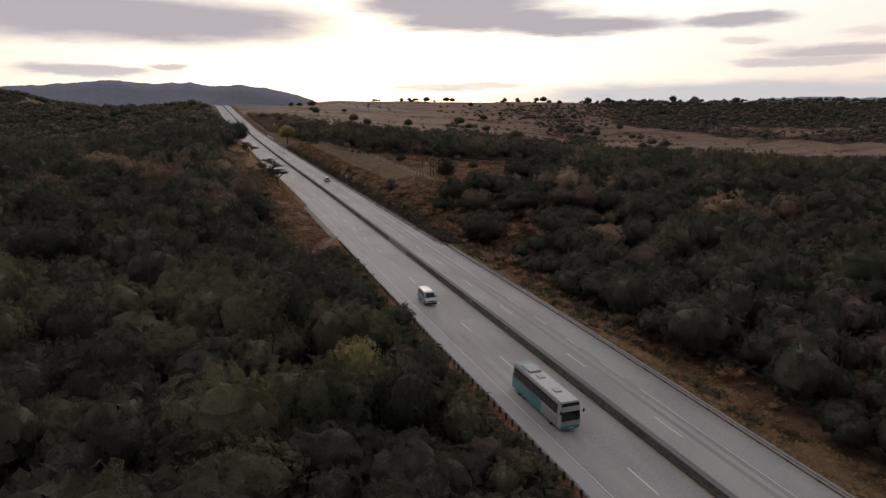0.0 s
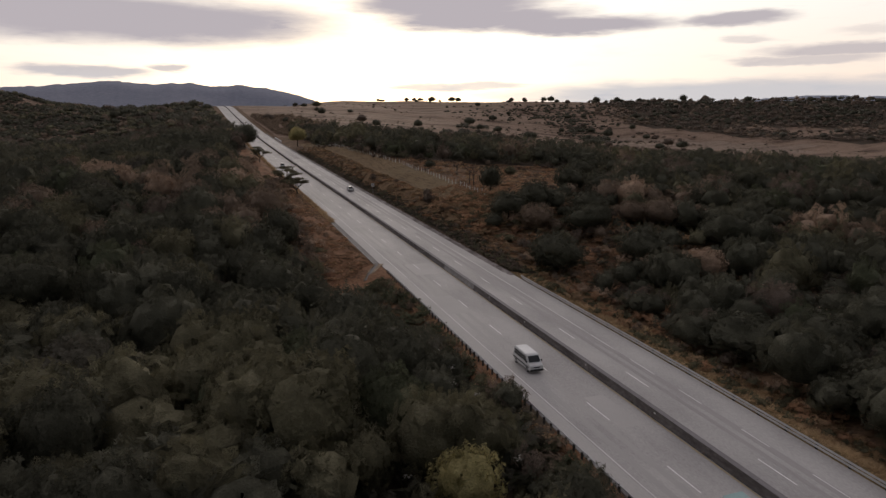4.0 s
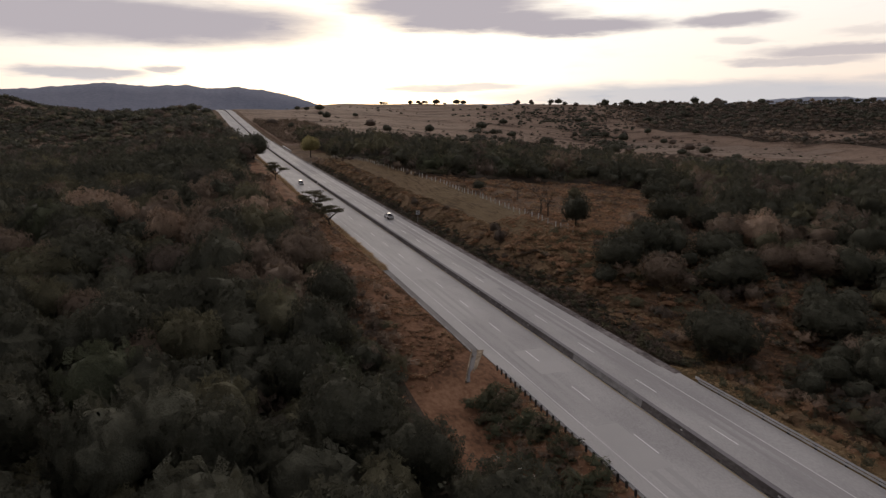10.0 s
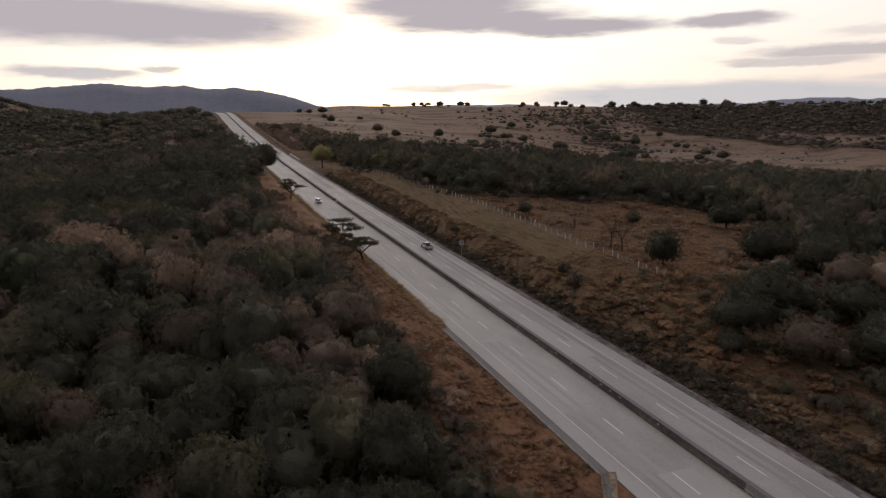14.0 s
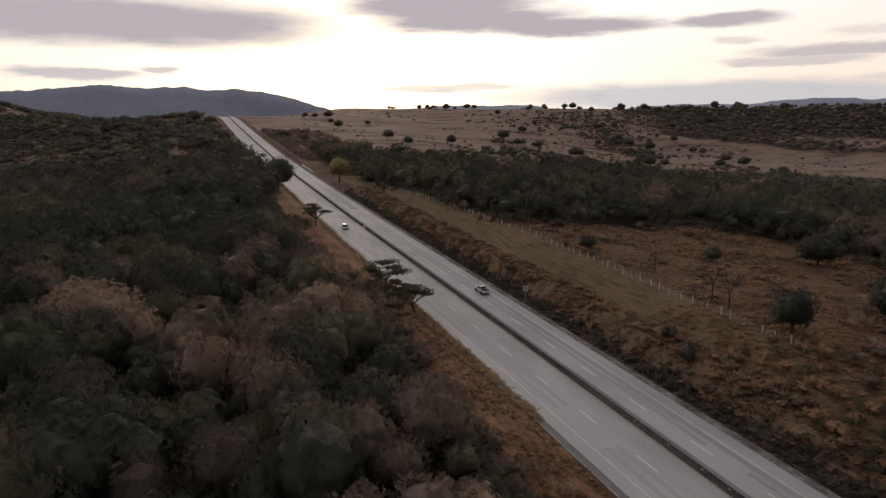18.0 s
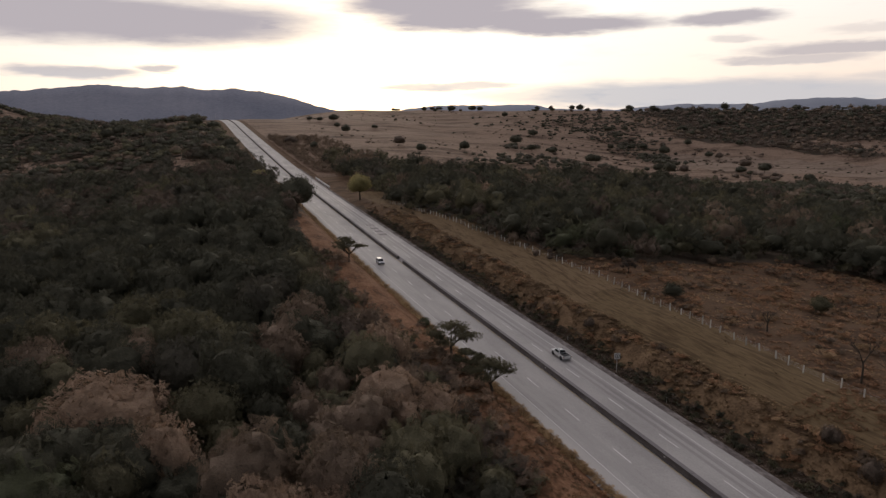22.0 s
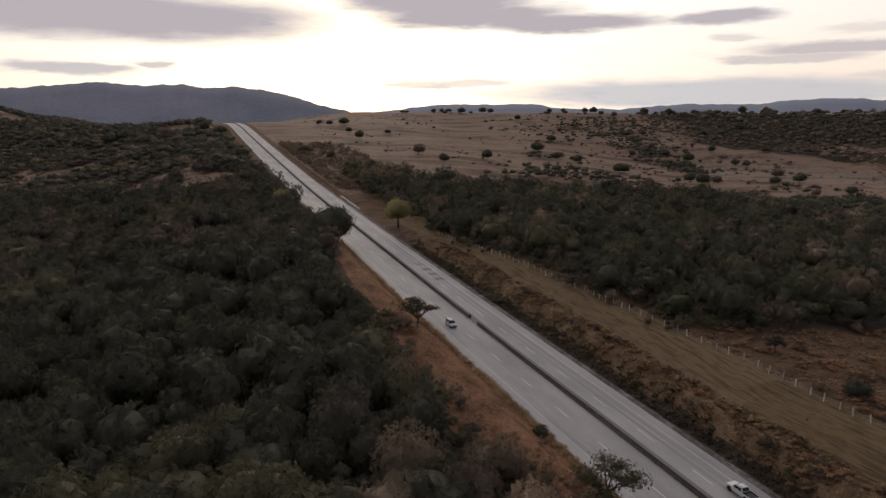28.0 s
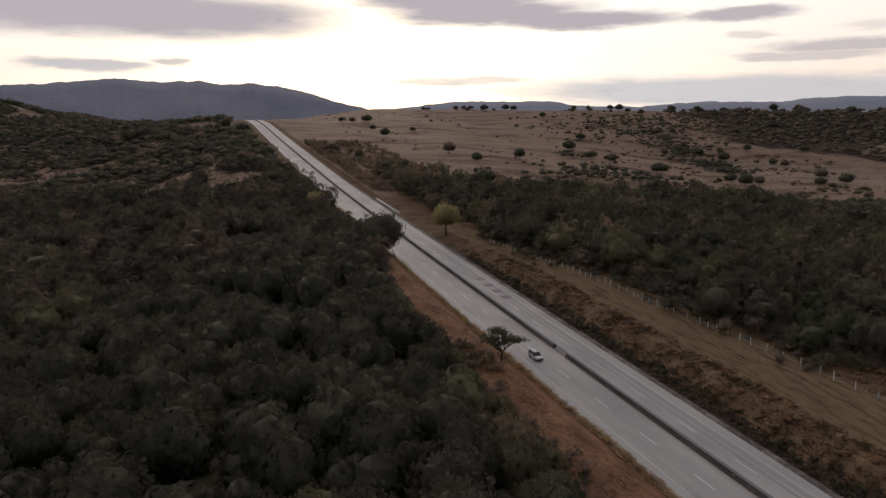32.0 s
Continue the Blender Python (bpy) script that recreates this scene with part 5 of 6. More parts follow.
    scatter_stuff("far_woodland", "distant dark trees in the plateau's hollows", TEMPLATE_FAR[1], "scrub", np.stack([x, y, rng.uniform(1.2, 4.2, n) ** 1.0], -1)[ok], 721)
    # a wooded hollow, a gully and the clumps beyond the near wood
    way = [(240, 770, 34, 70), (275, 760, 26, 50), (310, 920, 16, 14), (516, 925, 14, 60), (535, 985, 17, 80), (560, 1060, 20, 80), (575, 1110, 22, 50), (590, 1170, 34, 60), (620, 1230, 50, 80), (654, 1320, 45, 90), (720, 1350, 60, 90), (780, 1330, 50, 70), (470, 1180, 60, 40), (560, 1330, 80, 50)]
    spots = np.concatenate([np.stack([cx + rng.randn(k) * s, cy + rng.randn(k) * s, rng.uniform(1.8, 4.6, k)], -1) for cx, cy, s, k in way])
    scatter_stuff("far_woodland", "distant dark trees in a hollow of the plateau", TEMPLATE_FAR[1], "dark", spots[::2], 723)
    scatter_stuff("far_woodland", "distant grey-green trees in a gully of the plateau", TEMPLATE_FAR[2], "moss", spots[1::2], 724)
    # dry brush of the clearings in the western woods
    n = 2600
    y = rng.uniform(480, 1500, n)
    x = road_x(np.minimum(y, 1480)) - rng.uniform(25, 430, n)
    ok = (clearing(x, y) > -0.15) & in_sight(x, y)
    scatter_stuff("scrub", "low dry brush in the clearings of the wood", TEMPLATE_FAR[0], "brown", np.stack([x, y, rng.uniform(0.6, 2.0, n)], -1)[ok], 725)
    n = 620
    y = rng.uniform(660, 960, n)
    x = road_x(y) + 24 + rng.uniform(0, 1, n) ** 1.5 * 60
    scatter_stuff("scrub", "grey-brown leafless shrubs beside the far road", TEMPLATE_LOW[0], "brown", np.stack([x, y, rng.uniform(1.0, 3.4, n)], -1), 722)


low_plants()

# ---- the road's furniture ----


def mesh_part(name, bm, mats, parent, label="", smooth=False):
    me = bpy.data.meshes.new(name)
    bm.to_mesh(me)
    bm.free()
    for m in mats if isinstance(mats, (list, tuple)) else [mats]:
        me.materials.append(m)
    if smooth:
        me.polygons.foreach_set("use_smooth", np.ones(len(me.polygons), bool))
    ob = new(name, me)
    ob.parent = parent
    if label:
        tagged(ob, label)
    return ob


def box(size, at=(0, 0, 0), bevel=0.0, turn=None, bm=None, taper=1.0):
    """A box with chamfered edges; taper narrows its top."""
    own = bmesh.new()
    bmesh.ops.create_cube(own, size=1.0)
    for v in own.verts:
        k = taper if v.co.z > 0 else 1.0
        v.co = Vector((v.co.x * size[0] * k, v.co.y * size[1] * k, v.co.z * size[2]))
    if bevel:
        bmesh.ops.bevel(own, geom=own.edges[:], offset=bevel, segments=2, affect="EDGES", clamp_overlap=True)
    m = Matrix.Translation(at) @ (turn or Matrix.Identity(4))
    bmesh.ops.transform(own, matrix=m, verts=own.verts)
    if bm is None:
        return own
    me = bpy.data.meshes.new("tmp")
    own.to_mesh(me)
    own.free()
    bm.from_mesh(me)
    bpy.data.meshes.remove(me)
    return bm


def rod(r, length, at=(0, 0, 0), axis="z", seg=12, bevel=0.0, r2=None):
    bm = bmesh.new()
    bmesh.ops.create_cone(bm, cap_ends=True, segments=seg, radius1=r, radius2=r if r2 is None else r2, depth=length)
    if bevel:
        bmesh.ops.bevel(bm, geom=[e for e in bm.edges if len(e.link_faces) == 2 and e.calc_face_angle() > 1.0], offset=bevel, segments=2, affect="EDGES")
    turn = {"z": Matrix.Identity(4), "x": Matrix.Rotation(math.pi / 2, 4, "Y"), "y": Matrix.Rotation(math.pi / 2, 4, "X")}[axis]
    bmesh.ops.transform(bm, matrix=Matrix.Translation(at) @ turn, verts=bm.verts)
    return bm


def lane_marks():
    left = [10.36 + 15 * k for k in range(-3, 92)]
    right = [26.0, 45.0, 63.8, 83.7, 106.8, 125.3, 144.1, 159.6, 176.0, 192.1, 207.0] + [221.6 + 15.07 * k for k in range(72)]
    for d, ys in ((0.0, left), (9.79, right)):
        for y in ys:
            child("lane_mark", sweep("lane_mark", [(d - 0.08, 0.012), (d + 0.08, 0.012)], M_DASH, np.array([y - 2.45, y, y + 2.45])), road)


lane_marks()


def pavement_details():
    """Gutters, repairs and tyre-darkened bands of the carriageways."""
    for d0, d1, y0, y1, z in ((-6.2, -3.0, 196, 203, 0.009), (-2.0, 2.9, 168, 178, 0.009), (-4.2, -0.3, 140, 151, 0.009), (0.3, 3.0, 96, 104, 0.009), (-6.5, -0.2, 226, 240, 0.009), (8.0, 11.5, 214, 222, 0.009)):
        child("repair_patch", ribbon("repair_patch", d0, d1, z, z, M_PATCH, y0, y1, 3.0), road, "slightly paler repair slab")
    for y in (441, 448, 455, 463):
        child("asphalt_patch", ribbon("asphalt_patch", 10.2, 13.4, 0.006, 0.006, M_ASPH, y, y + 3.2, 2.0), road, "dark asphalt repair patch")
    for d, w in ((11.0, 0.35), (12.55, 0.5)):
        child("tyre_band", ribbon("tyre_band", d - w, d + w, 0.006, 0.006, M_TYRED, 40, 620), road, "tyre-darkened concrete band")
    for d in (-2.9, -1.1):
        child("tyre_band", ribbon("tyre_band", d - 0.4, d + 0.4, 0.006, 0.006, M_TYRED2, -60, 620), road, "faintly darkened concrete band")
    gutter = tagged(new("gutter", ribbon("gutter", 16.04, 17.5, -0.012, 0.05, M_DIRT, 162, 700, thick=0.15)), "dirty grey concrete gutter along the pavement", "gutter", kind="structure")
    drain = tagged(new("drain", ribbon("drain", -8.0, -6.93, 0.03, -0.012, M_DRAIN, 180, 262, thick=0.15)), "dark concrete gutter ending in a chute down the bank", "drain", kind="structure")
    child("kerb", ribbon("kerb", -8.3, -8.0, 0.06, 0.06, M_OLDWALL, 180, 262, thick=0.2), drain, "pale narrow kerb of the gutter")
    child("outer_band", ribbon("outer_band", -6.88, -4.78, 0.005, 0.005, M_PALECONC), road, "paler concrete of the outer shoulder")
    # the gutter turns down the bank: a dark channel, a thin wall on its far side and a broad rough apron on the near one
    ways = [(-7.5, 180.6), (-8.0, 179.2), (-9.0, 177.2), (-10.4, 174.3), (-11.9, 171.2)]
    across = Vector((0.9, -0.44))
    for name, w0, w1, up, mat, label in (("chute", -0.36, 0.36, 0.05, M_DRAIN, ""), ("chute_wall", -0.56, -0.36, 0.20, M_SAND, "pale concrete chute wall"), ("chute_apron", 0.36, 1.15, 0.13, M_SAND, "rough pale concrete apron beside the chute")):
        vs = []
        for k, (d, y) in enumerate(ways):
            x = float(road_x(y)) + d
            wide = w1 if name != "chute_apron" else w1 * (1.25 - 0.17 * k)
            g = max(float(ground_z(x, y)), float(road_z(y)) - 0.06 - 0.42 * k * (k > 1))
            for w, z in ((w0, g + up), (wide, g + up), (wide, g - 0.35), (w0, g - 0.35)):
                vs.append((x + across.x * w, y + across.y * w, z))
        fs = [(4 * a + b, 4 * a + (b + 1) % 4, 4 * a + 4 + (b + 1) % 4, 4 * a + 4 + b) for a in range(len(ways) - 1) for b in range(4)] + [(3, 2, 1, 0), tuple(4 * len(ways) - 4 + b for b in range(4))]
        child(name, np_mesh(name, np.array(vs), np.array(fs), mat), drain, label)


M_PATCH = material("repair_slab_concrete", [(0.39, 0.372, 0.355), (0.47, 0.447, 0.427)], rough=0.8, bump=0.05, fine=10.0)
M_PALECONC = material("pale_shoulder_concrete", [(0.36, 0.345, 0.33), (0.43, 0.41, 0.39), (0.49, 0.465, 0.445)], rough=0.8, bump=0.05, fine=9.0, stretch=(1, 0.2, 1), big=0.3)
M_TYRED = material("tyre_darkened_concrete", [(0.25, 0.235, 0.23), (0.33, 0.31, 0.30), (0.37, 0.35, 0.335)], rough=0.7, bump=0.0, fine=8.0, stretch=(1, 0.08, 1), big=0.3)
M_TYRED2 = material("worn_wheel_path", [(0.35, 0.333, 0.32), (0.41, 0.39, 0.373)], rough=0.7, bump=0.0, fine=8.0, stretch=(1, 0.08, 1), big=0.3)
M_DIRT = material("dirty_gutter", [(0.07, 0.058, 0.055), (0.14, 0.118, 0.112), (0.27, 0.24, 0.225)], rough=0.95, bump=0.3, fine=2.2, stretch=(1, 0.5, 1), big=0.5, span=0.13)
M_DRAIN = material("drain_concrete", [(0.11, 0.10, 0.095), (0.19, 0.175, 0.165), (0.25, 0.235, 0.22)], rough=0.9, bump=0.2, fine=5.0)
pavement_details()


def median_barrier():
    """A broad concrete barrier in segments: stained faces darkened for shade, a paler flat top, an old whitish stretch
    and an opening.
    """
    prof = [(5.16, -0.05), (5.18, 0.10), (5.30, 0.30), (5.34, 0.86), (5.38, 0.90), (5.98, 0.90), (6.02, 0.86), (6.06, 0.30), (6.10, -0.05)]
    barrier = tagged(new("median_barrier"), "broad concrete barrier with stained, shade-darkened faces between the carriageways", "barrier", kind="structure")

    def segment(name, ys, face):
        k = len(prof)
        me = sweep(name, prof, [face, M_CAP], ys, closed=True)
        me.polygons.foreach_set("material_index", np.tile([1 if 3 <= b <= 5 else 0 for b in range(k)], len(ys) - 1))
        # end faces
        bm = bmesh.new()
        bm.from_mesh(me)
        bm.verts.ensure_lookup_table()
        n = len(bm.verts)
        bm.faces.new([bm.verts[b] for b in range(k)])
        bm.faces.new([bm.verts[n - 1 - b] for b in range(k)])
        bm.to_mesh(me)
        bm.free()
        return me

    y = -80.0
    while y < 620:
        end = min(y + 6.0, 620)
        mid = (y + end) / 2
        if not 391 < mid < 398:
            old = 151 < mid < 171
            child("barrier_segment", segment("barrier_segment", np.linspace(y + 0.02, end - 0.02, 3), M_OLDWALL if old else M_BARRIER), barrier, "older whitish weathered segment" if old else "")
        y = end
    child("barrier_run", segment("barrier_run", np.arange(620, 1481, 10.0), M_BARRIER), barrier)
    child("seam", ribbon("seam", 4.98, 5.10, 0.010, 0.010, M_POST), barrier, "thin dark seam at the barrier's foot")
    # pale drain boxes and reflectors on the faces
    bm = box((0.05, 0.34, 0.16), (0, 0, 0), 0.01)
    me = bpy.data.meshes.new("reflector")
    bm.to_mesh(me)
    bm.free()
    me.materials.append(M_REFLECT)
    for y in (97, 112, 131, 146, 188, 197, 199.5, 202, 205, 211, 216, 223, 231, 262, 300, 340):
        r = child("reflector", me, barrier, "small pale reflector")
        r.location = (float(road_x(y)) + 5.30, y, float(road_z(y)) + 0.52)
    # weeds in the seam
    r = np.random.RandomState(44)
    ys = np.concatenate([r.uniform(60, 150, 90), r.uniform(-40, 600, 110)])
    xs = road_x(ys) + r.uniform(4.95, 5.15, len(ys))
    scatter_stuff("weeds", "dry weeds at the barrier's foot", template(945, 2, 12, 0.5, 3, 5, 0.7, 1), "scrub", np.stack([xs, ys, r.uniform(0.08, 0.2, len(ys))], -1), 45, 0.28)


# top is a paler grey than the shade-darkened faces
M_CAP = material("paler_barrier_top", [(0.15, 0.138, 0.14), (0.20, 0.185, 0.187), (0.25, 0.232, 0.232)], rough=0.85, bump=0.1, fine=6.0, stretch=(1, 0.3, 1), big=0.3)
M_POST = material("dark_post", [(0.03, 0.028, 0.028), (0.06, 0.055, 0.052)], rough=0.8, bump=0.0)
M_REFLECT = plain("white_reflector", (0.6, 0.58, 0.55), 0.4)

median_barrier()


def guardrail(d, side, y0, y1, gap, label):
    rail = tagged(new("guardrail"), label, "guardrail")
    prof = [(0, 0.42), (0.05, 0.47), (0.05, 0.53), (-0.03, 0.58), (-0.03, 0.64), (0.05, 0.69), (0.05, 0.75), (0, 0.80), (-0.02, 0.80), (0.03, 0.74), (0.03, 0.70), (-0.05, 0.65), (-0.05, 0.57), (0.03, 0.52), (0.03, 0.48), (-0.02, 0.42)]
    if side > 0:
        prof = [(a, 0.80 - (0.80 - z) * 0.66) for a, z in prof]
    ys = np.arange(y0, y1, 4.0)
    child("beam", sweep("beam", [(d + side * a, z) for a, z in prof], M_STEEL, ys, closed=True), rail)
    if side > 0:
        child("beam", sweep("beam", [(d + side * a, z - 0.36) for a, z in prof], M_STEEL, ys, closed=True), rail)
    bm = box((0.15, 0.30, 0.98), (0, 0, 0.21), 0.02)
    me = bpy.data.meshes.new("post")
    bm.to_mesh(me)
    bm.free()
    me.materials.append(M_POST)
    y = y0
    while y < y1 - 1:
        p = child("post", me, rail)
        p.location = (float(road_x(y)) + d - side * -0.14, y, float(road_z(y)))
        y += gap
    # flared end
    yb = float(ys[-1])
    bm = box((0.10, 0.9, 0.40), (float(road_x(yb)) + d + side * 0.08, yb + 0.3, float(road_z(yb)) + 0.62), 0.04)
    mesh_part("end_piece", bm, M_STEEL, rail, "rounded rail end")


guardrail(-7.25, -1, -78, 174, 1.6, "galvanised guardrail on dark posts at the fill")
guardrail(17.25, 1, -78, 160, 4.0, "double-beam galvanised guardrail beside the pavement")


def white_parapet():
    wall = tagged(new("parapet"), "white painted low parapet at a culvert", "parapet")
    child("wall", sweep("wall", [(18.2, -0.1), (18.2, 0.85), (18.55, 0.85), (18.55, -0.3)], plain("white_wall_paint", (0.72, 0.71, 0.69), 0.8), np.arange(591, 645, 6.0), closed=True), wall)
    child("coping", sweep("coping", [(18.12, 0.854), (18.12, 0.95), (18.63, 0.95), (18.63, 0.854)], plain("coping_paint", (0.76, 0.75, 0.73), 0.8), np.arange(591, 645, 6.0), closed=True), wall)


white_parapet()


def fence():
    """Wire fence with whitewashed posts along the field."""
    rng = random.Random(8)
    f = tagged(new("fence"), "wire fence on whitewashed wooden posts along the field", "fence")
    m_post = material("whitewashed_post", [(0.46, 0.44, 0.40), (0.66, 0.64, 0.59), (0.74, 0.72, 0.68)], rough=0.9, bump=0.3, fine=6.0, random_by="object", spread=0.5)
    tops = []
    y = 232.0
    meshes = []
    for k in range(3):
        bm = rod(0.14 - 0.01 * k, 2.0, (0, 0, 0.68), "z", 8, 0.02, 0.11)
        me = bpy.data.meshes.new("post")
        bm.to_mesh(me)
        bm.free()
        me.materials.append(m_post)
        meshes.append(me)
    while y < 505:
        d = float(np.interp(y, [232, 255, 305, 335, 350, 370, 390, 420, 436, 460, 505], [38.6, 39.7, 40.3, 41.5, 39.8, 38.2, 37.0, 35.3, 33.9, 33.0, 31.5])) + rng.uniform(-0.15, 0.15)
        x = float(road_x(y)) + d
        z = float(ground_z(x, y))
        p = child("post", meshes[len(tops) % 3], f)
        p.matrix_basis = pose(x, y, z, rng.uniform(-5, 5), rng.uniform(-5, 5), rng.uniform(0, 90)) @ Matrix.Diagonal((1, 1, rng.uniform(0.85, 1.1), 1))
        tops.append((x, y, z))
        y += rng.uniform(2.6, 4.6)
    for h in (0.45, 0.8, 1.15):
        v, q = limb([(a, b, c + h) for a, b, c in tops], [0.012] * len(tops), 4)
        child("wire", np_mesh("wire", v, q, M_STEEL), f)


fence()


def delineators():
    proto = tagged(new("delineator_post"), "slim white delineator post beside the pavement", "post", group="delineator posts")
    mesh_part("shaft", box((0.14, 0.12, 1.05), (0, 0, 0.45), 0.03, taper=0.8), plain("white_post_paint", (0.66, 0.65, 0.62), 0.6), proto)
    mesh_part("band", box((0.15, 0.13, 0.16), (0, 0, 0.78), 0.02), plain("dark_band", (0.08, 0.07, 0.07), 0.5), proto, "dark reflective band")
    first = True
    for y in (244, 279, 314, 348, 386, 424, 462, 500, 540, 700, 740):
        m = at_road(18.6 if y != 424 else 19.6, y)
        if first:
            proto.matrix_basis, first = m, False
        else:
            copy_thing(proto, m)


delineators()


def road_sign():
    s = tagged(new("road_sign"), "square white road sign with a dark ring on a post", "sign")
    white, black = plain("sign_white", (0.74, 0.73, 0.71), 0.5), plain("sign_black", (0.03, 0.03, 0.03), 0.5)
    mesh_part("pole", rod(0.045, 3.9, (0, 0, 1.7), "z", 10), M_STEEL, s, "galvanised pole")
    mesh_part("board", box((1.25, 0.03, 1.25), (0, -0.07, 3.6), 0.012), white, s)
    bm = bmesh.new()
    inner, outer, seg = 0.37, 0.47, 32
    vs = [[bm.verts.new((r * math.cos(2 * math.pi * k / seg), z, 3.62 + r * math.sin(2 * math.pi * k / seg))) for k in range(seg)] for r, z in ((inner, -0.09), (outer, -0.09), (outer, -0.094), (inner, -0.094))]
    for a in range(4):
        for k in range(seg):
            bm.faces.new((vs[a][k], vs[a][(k + 1) % seg], vs[(a + 1) % 4][(k + 1) % seg], vs[(a + 1) % 4][k]))
    mesh_part("ring", bm, black, s, "dark ring")
    mesh_part("mark", box((0.20, 0.006, 0.42), (0, -0.092, 3.62), 0.002), black, s, "dark plain mark")
    s.matrix_basis = at_road(18.2, 294.3, -0.05, -12)


road_sign()


def far_pole():
    p = tagged(new("lamp_post"), "thin lamp post at the far crest", "lamp post")
    mesh_part("shaft", rod(0.16, 11, (0, 0, 5.2), "z", 8, 0, 0.08), M_STEEL, p)
    mesh_part("arm", box((2.2, 0.12, 0.12), (1.0, 0, 10.6), 0.02), M_STEEL, p)
    p.matrix_basis = at_road(-12, 1300)


far_pole()

# ---- vehicles ----
RUBBER = plain("tyre_rubber", (0.02, 0.02, 0.02), 0.9)
ALLOY = plain("wheel_metal", (0.35, 0.35, 0.36), 0.4, 0.8)
GLASS_DARK = plain("dark_tinted_glass", (0.012, 0.014, 0.016), 0.08, 0.0, 0.6)
LAMP_GLASS = plain("lamp_lens", (0.62, 0.62, 0.60), 0.15)
LAMP_RED = plain("tail_lamp_red", (0.30, 0.02, 0.015), 0.2)
BLACK_TRIM = plain("black_plastic", (0.025, 0.025, 0.027), 0.6)


def shell(profile, half, bevel=0.05, tuck=0.0, z_tuck=0.0):
    """A body pressed from its side outline (y, z), of half width; above z_tuck it leans in by tuck per metre."""
    bm = bmesh.new()
    rows = []
    for sx in (-1, 1):
        rows.append([bm.verts.new((sx * (half - max(0.0, z - z_tuck) * tuck), y, z)) for y, z in profile])
    n = len(profile)
    bm.faces.new(rows[0][::-1])
    bm.faces.new(rows[1])
    for k in range(n):
        bm.faces.new((rows[0][k], rows[0][(k + 1) % n], rows[1][(k + 1) % n], rows[1][k]))
    bmesh.ops.recalc_face_normals(bm, faces=bm.faces)
    if bevel:
        bmesh.ops.bevel(bm, geom=[e for e in bm.edges if len(e.link_faces) == 2 and e.calc_face_angle() > 0.25], offset=bevel, segments=2, affect="EDGES", clamp_overlap=True)
    return bm


def wheel(parent, x, y, r, w):
    side = 1 if x > 0 else -1
    tyre = mesh_part("wheel", rod(r, w, (x, y, r), "x", 24, 0.04), RUBBER, parent, "black tyre")
    mesh_part("rim", rod(r * 0.62, 0.03, (x + side * w * 0.5, y, r), "x", 16, 0.008), ALLOY, tyre, "metal rim")


def pane(name, corners, mat, parent, label="", thick=0.03):
    """A pane from four corners, thickened along its normal."""
    bm = bmesh.new()
    c = [Vector(p) for p in corners]
    nrm = (c[1] - c[0]).cross(c[2] - c[0]).normalized() * thick
    a, b = [bm.verts.new(p - nrm * 0.3) for p in c], [bm.verts.new(p + nrm) for p in c]
    bm.faces.new(a[::-1])
    bm.faces.new(b)
    for k in range(4):
        bm.faces.new((a[k], a[(k + 1) % 4], b[(k + 1) % 4], b[k]))
    return mesh_part(name, bm, mat, parent, label)


